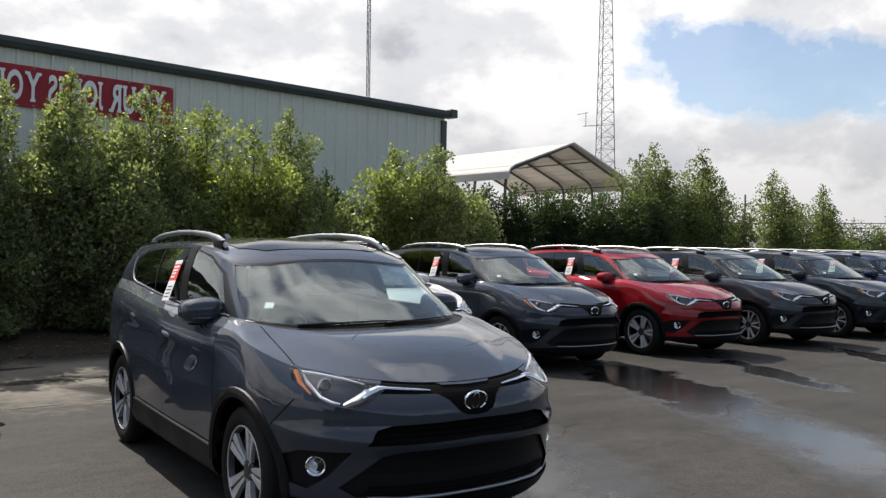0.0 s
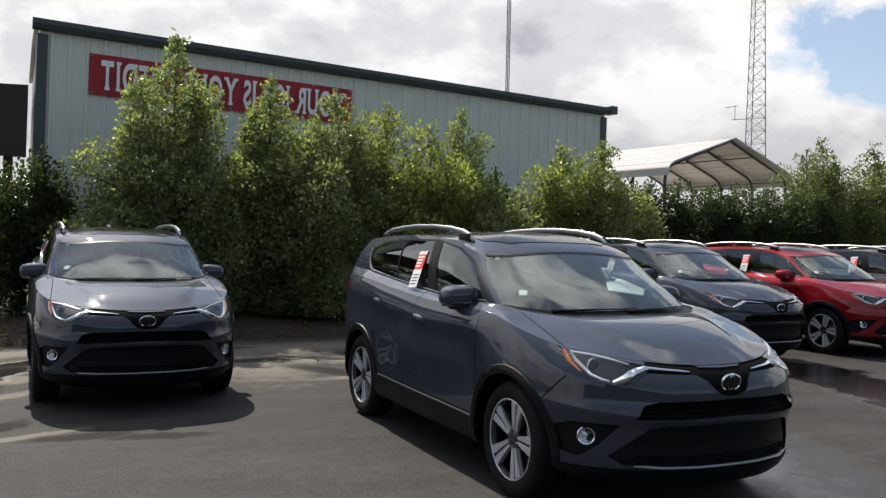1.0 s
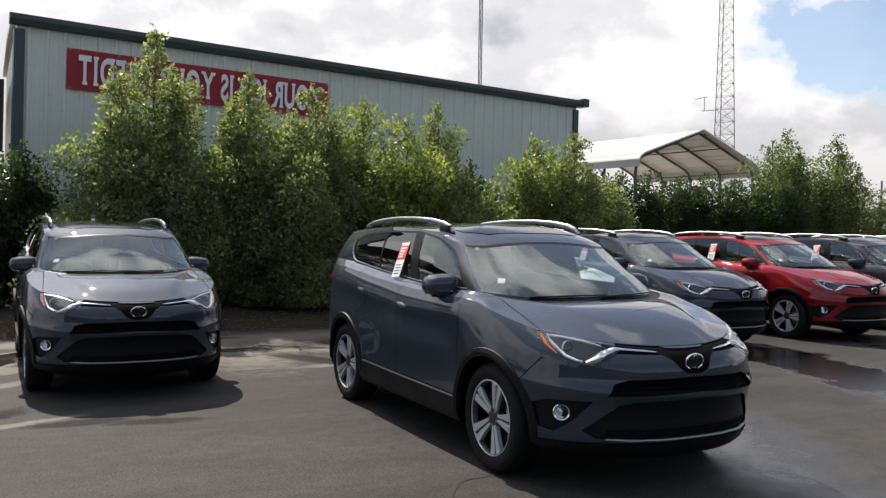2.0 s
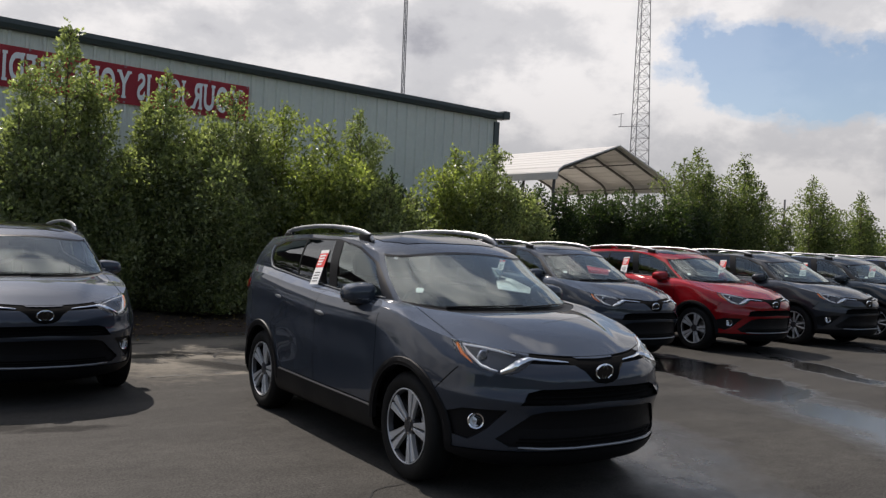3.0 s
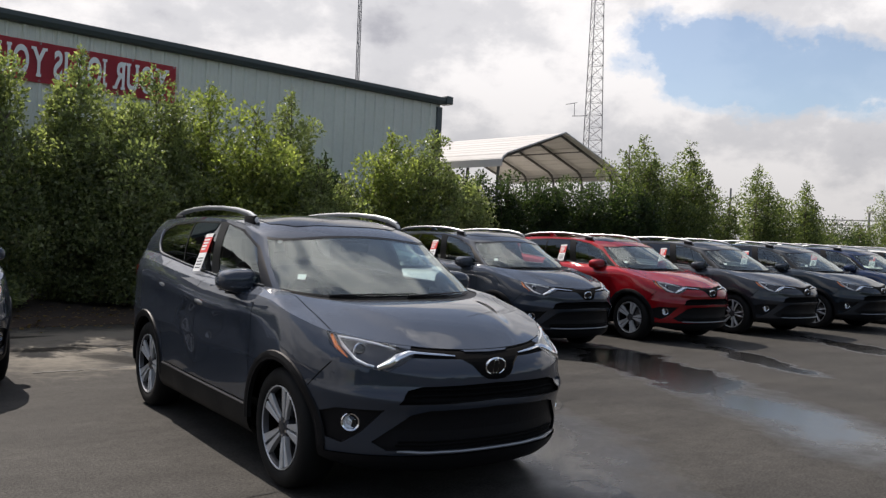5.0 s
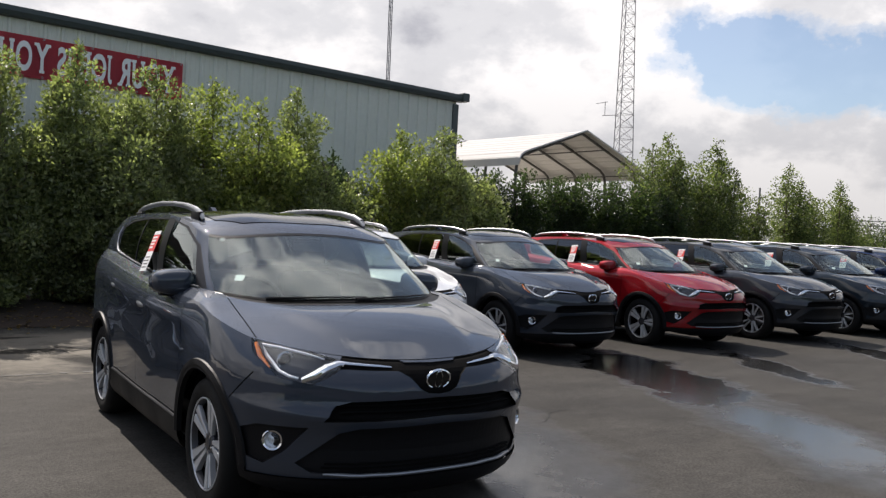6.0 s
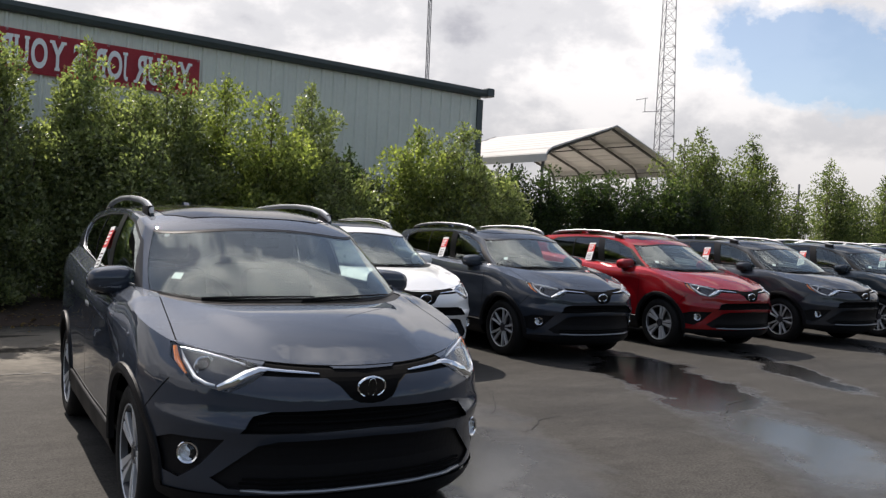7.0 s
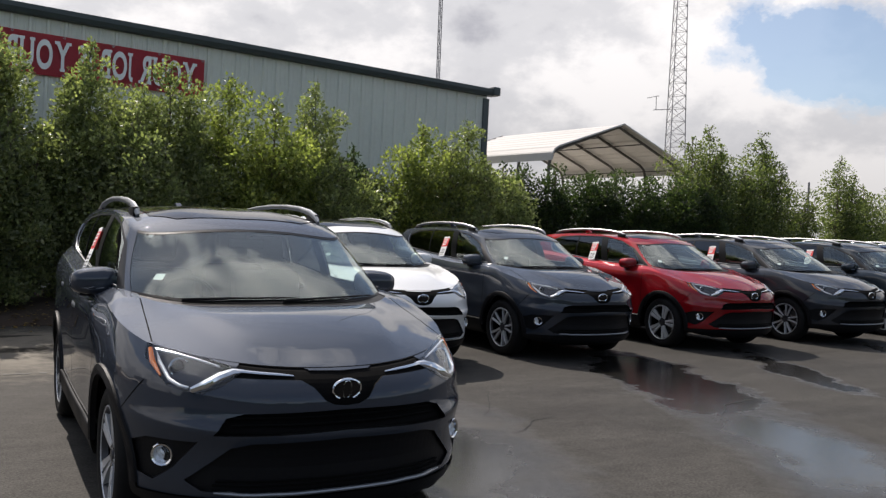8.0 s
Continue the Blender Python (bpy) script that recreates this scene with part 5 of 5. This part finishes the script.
        tube(b2, [(s * (px + 0.042 * math.cos(a)), py - 0.012, pz + 0.042 * math.sin(a)) for a in (2 * math.pi * k / 20 for k in range(21))], 0.006, 6, caps=False)
        part("projector_ring", b2, CHROME, hl, smooth=True)
        b2 = bmesh.new()
        tube(b2, [(s * (x + 0.004), front_y(x, z) + 0.022, z) for x, z in ((0.745, 0.835), (0.764, 0.885), (0.764, 0.94))], [0.006, 0.014, 0.010], 8, flat=0.7)
        part("side_marker", b2, AMBER, hl, "amber side marker")
        b2 = bmesh.new()
        tube(b2, [(s * x, front_y(x, z) - 0.002, z) for x, z in ((0.445, 0.868), (0.36, 0.862), (0.29, 0.857), (0.225, 0.852))], [0.010, 0.009, 0.008, 0.004], 8)
        part("grille_trim", b2, CHROME, car, "thin chrome grille strip", smooth=True)
        # fog lamp in its pocket
        part("fog_surround", recess_half(bm, reg, ids("fog_pocket"), mir, 0.022), BLACK, car)
        fx, fz = 0.738, 0.492
        fy = front_y(fx, fz) + 0.008
        fg = new("fog_lamp")
        fg.parent = car
        fg.matrix_basis = pose(s * fx, fy, fz, 0, 0, s * 32) @ Matrix.Rotation(radians(-90), 4, "Z")
        I = Matrix.Identity(4)
        b2 = bmesh.new()
        lathe(b2, [(0.046, -0.05), (0.052, 0.008), (0.048, 0.014), (0.040, 0.010), (0.036, -0.002)], I, 28)
        part("bezel", b2, CHROME, fg, smooth=True)
        b2 = bmesh.new()
        lathe(b2, [(0.038, -0.002), (0.028, 0.006), (0.001, 0.009)], I, 24)
        part("lens", b2, LENS, fg, smooth=True)
        b2 = bmesh.new()
        lathe(b2, [(0.040, -0.003), (0.026, -0.012), (0.012, -0.008), (0.001, -0.004)], I, 24)
        part("reflector", b2, REFLECTOR, fg, smooth=True)
        # mirror
        mr = new("door_mirror")
        mr.parent = car
        mr.matrix_basis = pose(s * 0.876, 0.745, 1.140)
        b2 = bmesh.new()
        bmesh.ops.create_uvsphere(b2, u_segments=24, v_segments=16, radius=1.0)
        for v in b2.verts:
            x, y, z = v.co
            y = y if y < 0 else y * 0.25
            n = 3.0
            sc = (abs(x) ** n + abs(y) ** n + abs(z) ** n) ** (-1 / n)
            x, y, z = x * sc, y * sc, z * sc
            v.co = (x * 0.130, y * 0.112, z * 0.080 * (1 - 0.12 * s * x) + 0.03)
        part("cap", b2, PAINT, mr, smooth=True)
        b2 = bmesh.new()
        box(b2, -0.105, 0.105, 0.030, 0.034, -0.035, 0.095, None, 0.0)
        part("mirror_glass", b2, CHROME, mr)
        b2 = bmesh.new()
        tube(b2, [(-s * 0.20, 0.03, -0.045), (-s * 0.12, 0.0, -0.05), (-s * 0.03, -0.02, -0.04), (s * 0.08, -0.03, -0.035)], [0.035, 0.03, 0.03, 0.02], 8, flat=0.8)
        part("arm", b2, BLACK, mr, smooth=True)
        b2 = bmesh.new()
        tube(b2, [(s * 0.118, -0.045, 0.0), (s * 0.06, -0.108, -0.004), (-s * 0.04, -0.118, -0.004)], 0.007, 6)
        part("turn_signal", b2, LENS, mr)
        # handles
        for hy, hz in ((1.325, 0.983), (2.215, 1.048)):
            b2 = bmesh.new()
            xo = (0.882 if hy < 2 else 0.878) * taper(hy)
            tube(b2, [(s * (xo - 0.012), hy - 0.105, hz - 0.006), (s * (xo + 0.026), hy - 0.085, hz - 0.004), (s * (xo + 0.034), hy, hz), (s * (xo + 0.026), hy + 0.085, hz + 0.006), (s * (xo - 0.012), hy + 0.105, hz + 0.008)], [0.012, 0.015, 0.016, 0.015, 0.012], 10, flat=1.2)
            part("door_handle", b2, SILVER, car, "bright door handle", smooth=True)
        # bright moulding under the side windows
        b2 = bmesh.new()
        run = [(0.50 + 0.135 * k, belt(0.50 + 0.135 * k) + 0.010) for k in range(17)] + [(2.745, 1.30), (2.80, 1.36), (2.835, 1.43), (2.838, 1.485)]
        skin = [(s * (cabin_half((z - belt(y)) / (roof_edge(y) - belt(y))) + 0.002) * taper(y), y, z) for y, z in run]
        tube(b2, skin, [0.004] * 15 + [0.007] * 6, 6, flat=1.2)
        part("window_moulding", b2, SILVER, car, "bright window moulding", smooth=True)
        # roof rail on two feet
        b2 = bmesh.new()
        rr = [(1.08, 1.555), (1.13, 1.592), (1.24, 1.622), (1.45, 1.650), (1.75, 1.668), (2.1, 1.672), (2.45, 1.660), (2.7, 1.640), (2.86, 1.612), (2.94, 1.57)]
        tube(b2, [(s * (0.608 - 0.02 * abs(y - 1.95) / 1.1) * taper(y), y, z) for y, z in rr], [0.010, 0.020, 0.020, 0.018, 0.016, 0.016, 0.017, 0.018, 0.017, 0.010], 10, flat=1.1)
        part("roof_rail", b2, SILVER, car, "silver roof rail", smooth=True)
        for y in (1.20, 2.80):
            b2 = bmesh.new()
            rounded(b2, s * 0.598 * taper(y) - 0.018, s * 0.598 * taper(y) + 0.018, y - 0.09, y + 0.09, 1.54, 1.61, 0.010)
            part("rail_foot", b2, BLACK, car, smooth=True)
        # wiper
        b2 = bmesh.new()
        x0 = -0.50 if s < 0 else 0.02
        arm = [(x0 - 0.02, 1.103), (x0 + 0.10, 1.110), (x0 + 0.30, 1.116), (x0 + 0.58, 1.118)]
        tube(b2, [(x, screen_y(x, z) - 0.022, z + 0.012) for x, z in arm], [0.010, 0.008, 0.006, 0.004], 6)
        tube(b2, [(x, screen_y(x, z) - 0.009, z - 0.002) for x, z in arm], 0.005, 5)
        part("wiper", b2, BLACK, car, smooth=True)
        for y in (0.0, 2.66):
            b2 = bmesh.new()
            arc = [radians(a) for a in range(0, 181, 10)]
            prev = None
            for a in arc:
                c, sn = 0.425 * math.cos(a), 0.425 * math.sin(a)
                cur = [b2.verts.new((s * xx, y + c, 0.355 + sn)) for xx in (0.40, 0.84)]
                if prev:
                    b2.faces.new((prev[0], prev[1], cur[1], cur[0]))
                prev = cur
            part("wheel_liner", b2, UNDER, car, smooth=True)
            b2 = bmesh.new()
            prev = None
            for a in (radians(v) for v in range(-2, 183, 8)):
                cur = []
                for rr2, dx in ((0.402, -0.02), (0.404, 0.006), (0.425, 0.016), (0.452, 0.012), (0.456, 0.0)):
                    yy, zz = y + rr2 * math.cos(a), 0.355 + rr2 * math.sin(a)
                    cur.append(b2.verts.new((s * (side_x(yy, zz) + dx), yy, zz)))
                if prev:
                    for k in range(4):
                        b2.faces.new((prev[k], prev[k + 1], cur[k + 1], cur[k]))
                prev = cur
            bmesh.ops.recalc_face_normals(b2, faces=b2.faces[:])
            part("arch_trim", b2, BLACK, car, smooth=True)
            wheel(car, s * (0.775 if y == 0 else 0.755), y, style)
        # ledge along the top of the sill cladding
        b2 = bmesh.new()
        ys = [0.44 + 0.115 * k for k in range(16)]
        tube(b2, [(s * (side_x(y, 0.42) + 0.008), y, 0.418 + 0.01 * (y - 0.4)) for y in ys], 0.009, 6, flat=0.8)
        part("sill_ledge", b2, SATIN, car, smooth=True)
    # aerial fin
    b2 = bmesh.new()
    prism(b2, [(2.55, 1.58), (2.72, 1.68), (2.76, 1.68), (2.79, 1.56)], -0.02, 0.02, "x")
    part("aerial_fin", b2, PAINT, car)
    # underside, cabin
    b2 = bmesh.new()
    box(b2, -0.56, 0.56, -0.60, 0.55, 0.225, 0.34)
    box(b2, -0.74, 0.74, 0.552, 2.1, 0.225, 0.34)
    box(b2, -0.56, 0.56, 2.102, 3.4, 0.225, 0.34)
    for y in (0.0, 2.66):
        box(b2, -0.70, 0.70, y - 0.05, y + 0.05, 0.19, 0.28)
    part("underbody", b2, UNDER, car)
    b2 = bmesh.new()
    prism(b2, [(0.12, 0.7), (0.10, 1.04), (0.20, 1.07), (0.46, 1.075), (0.58, 1.0), (0.60, 0.7)], -0.74, 0.74, "x")
    part("dashboard", b2, DASH, car)
    b2 = bmesh.new()
    loop = [(0.185 * math.cos(a), 0, 0.185 * math.sin(a)) for a in (2 * math.pi * k / 28 for k in range(29))]
    tube(b2, loop, 0.016, 8, caps=False)
    for a in (0.0, math.pi, -math.pi / 2):
        tube(b2, [(0.03 * math.cos(a), 0, 0.03 * math.sin(a)), (0.18 * math.cos(a), 0, 0.18 * math.sin(a))], 0.02, 6)
    box(b2, -0.08, 0.08, -0.03, 0.03, -0.07, 0.07, None, 0.02)
    sw = part("steering_wheel", b2, DASH, car, smooth=True)
    sw.matrix_basis = pose(-0.37, 0.66, 1.03, -25)
    for x in (-0.38, 0.38):
        car_seat(car, x, 1.12)
        car_seat(car, x, 1.98)
    b2 = bmesh.new()
    rounded(b2, -0.11, 0.11, -0.015, 0.015, -0.03, 0.03, 0.012, pose(0, 0.74, 1.405))
    part("rear_view_mirror", b2, DASH, car)
    part("headlining", pick(bm, kin, {3}, both=True, offset=-0.03), LINING, car, smooth=True)
    # stickers
    if sticker:
        st = new("window_label")
        st.parent = car
        b2 = bmesh.new()
        M = label_pose()
        box(b2, -0.072, 0.072, -0.0012, 0.0012, -0.150, -0.002, M)
        part("lower_sheet", b2, PAPER, st)
        b2 = bmesh.new()
        box(b2, -0.072, 0.072, -0.0012, 0.0012, 0.0, 0.122, M)
        part("upper_sheet", b2, RED_PAPER, st, "red printed sheet")
        b2 = bmesh.new()
        box(b2, -0.072, 0.072, -0.0012, 0.0012, 0.124, 0.152, M)
        part("top_sheet", b2, PAPER, st)
        for z in (0.095, 0.07, 0.045, 0.02):
            b2 = bmesh.new()
            box(b2, -0.058, 0.058 - 0.4 * (0.12 - z), -0.0028, -0.0016, z, z + 0.015, M)
            part("print_line", b2, PAPER, st)
        for z in (-0.05, -0.075, -0.1, -0.125):
            b2 = bmesh.new()
            box(b2, -0.05, 0.045, -0.0028, -0.0016, z, z + 0.007, M)
            part("print_line", b2, DASH, st)
    screen = [v for v in bm.verts if any(f[reg] == RG["front_glass"] for f in v.link_faces)]
    for nm, x, z, half in (("inspection_sticker", 0.600, 1.225, 0.026), ("corner_sticker", 0.575, 1.440, 0.014)):
        v = min(screen, key=lambda w: (w.co.x - x) ** 2 + (w.co.z - z) ** 2)
        n = Vector((-v.normal.x, v.normal.y, v.normal.z))
        turn = n.to_track_quat("Z", "Y").to_matrix().to_4x4()
        b2 = bmesh.new()
        box(b2, -half, half, -half, half, -0.012, -0.009, Matrix.Translation((-v.co.x, v.co.y, v.co.z)) @ turn)
        part(nm, b2, PAPER, car, "small white windscreen sticker")
    bm.free()
    return car


def recess_half(bm, reg, ids, mirror, depth):
    out = pick(bm, reg, ids, mirror=mirror)
    rim = [e for e in out.edges if len(e.link_faces) == 1]
    r = bmesh.ops.extrude_edge_only(out, edges=rim)
    outer = {v for v in r["geom"] if isinstance(v, bmesh.types.BMVert)}
    for v in out.verts:
        if v not in outer:
            v.co += Vector((0, depth, 0))
            v.co.x *= 0.99
    bmesh.ops.recalc_face_normals(out, faces=out.faces[:])
    return out


def label_pose():
    """Pose of the paper label on the rear door window, leaning with the glass."""
    return pose(-0.775, 1.66, 1.325, 0, 0, -90) @ pose(0, 0, 0, -21, 0, 0) @ pose(0, 0, 0, 0, -4, 0)


# x, y of front axle, turn, colour, wheel style, label
CHARCOAL, WHITE, RED = (0.036, 0.045, 0.062), (0.76, 0.76, 0.75), (0.24, 0.004, 0.008)
CARS = [
    (0.0, 0.0, -1.2, CHARCOAL, "split", "charcoal grey sport utility car standing ahead of the row"),
    (-2.52, 4.32, 0, CHARCOAL, "split", "charcoal grey sport utility car parked facing out"),
    (2.90, 4.52, 0, WHITE, "split", "white sport utility car parked in the row"),
    (5.42, 4.50, 0, (0.030, 0.038, 0.052), "pair", "slate grey sport utility car with paired-spoke wheels"),
    (8.25, 4.55, 0, RED, "split", "bright red sport utility car parked in the row"),
    (10.95, 4.55, 0, (0.028, 0.032, 0.039), "pair", "dark grey sport utility car parked in the row"),
    (13.65, 4.55, 0, (0.012, 0.019, 0.027), "pair", "dark blue-grey sport utility car parked in the row"),
    (16.35, 4.55, 0, (0.007, 0.018, 0.055), "pair", "dark blue sport utility car parked in the row"),
    (19.05, 4.55, 0, (0.70, 0.70, 0.69), "pair", "white sport utility car far along the row"),
    (21.75, 4.55, 0, (0.020, 0.020, 0.022), "pair", "dark sport utility car far along the row"),
]
base = {}
for style in ("split", "pair"):
    base[style] = make_car(style)
used = set()
for x, y, turn, colour, style, label in CARS:
    src = base[style]
    m = pose(x, y, 0, 0, 0, turn)
    if style in used:
        car = copy_thing(src, m)
    else:
        car = src
        car.matrix_basis = m
        used.add(style)
    tagged(car, label, "car", "cars in the lot")
    for ob in car.children_recursive:
        if ob.type == "MESH" and ob.data.materials and ob.data.materials[0] == PAINT:
            ob.color = (*colour, 1)
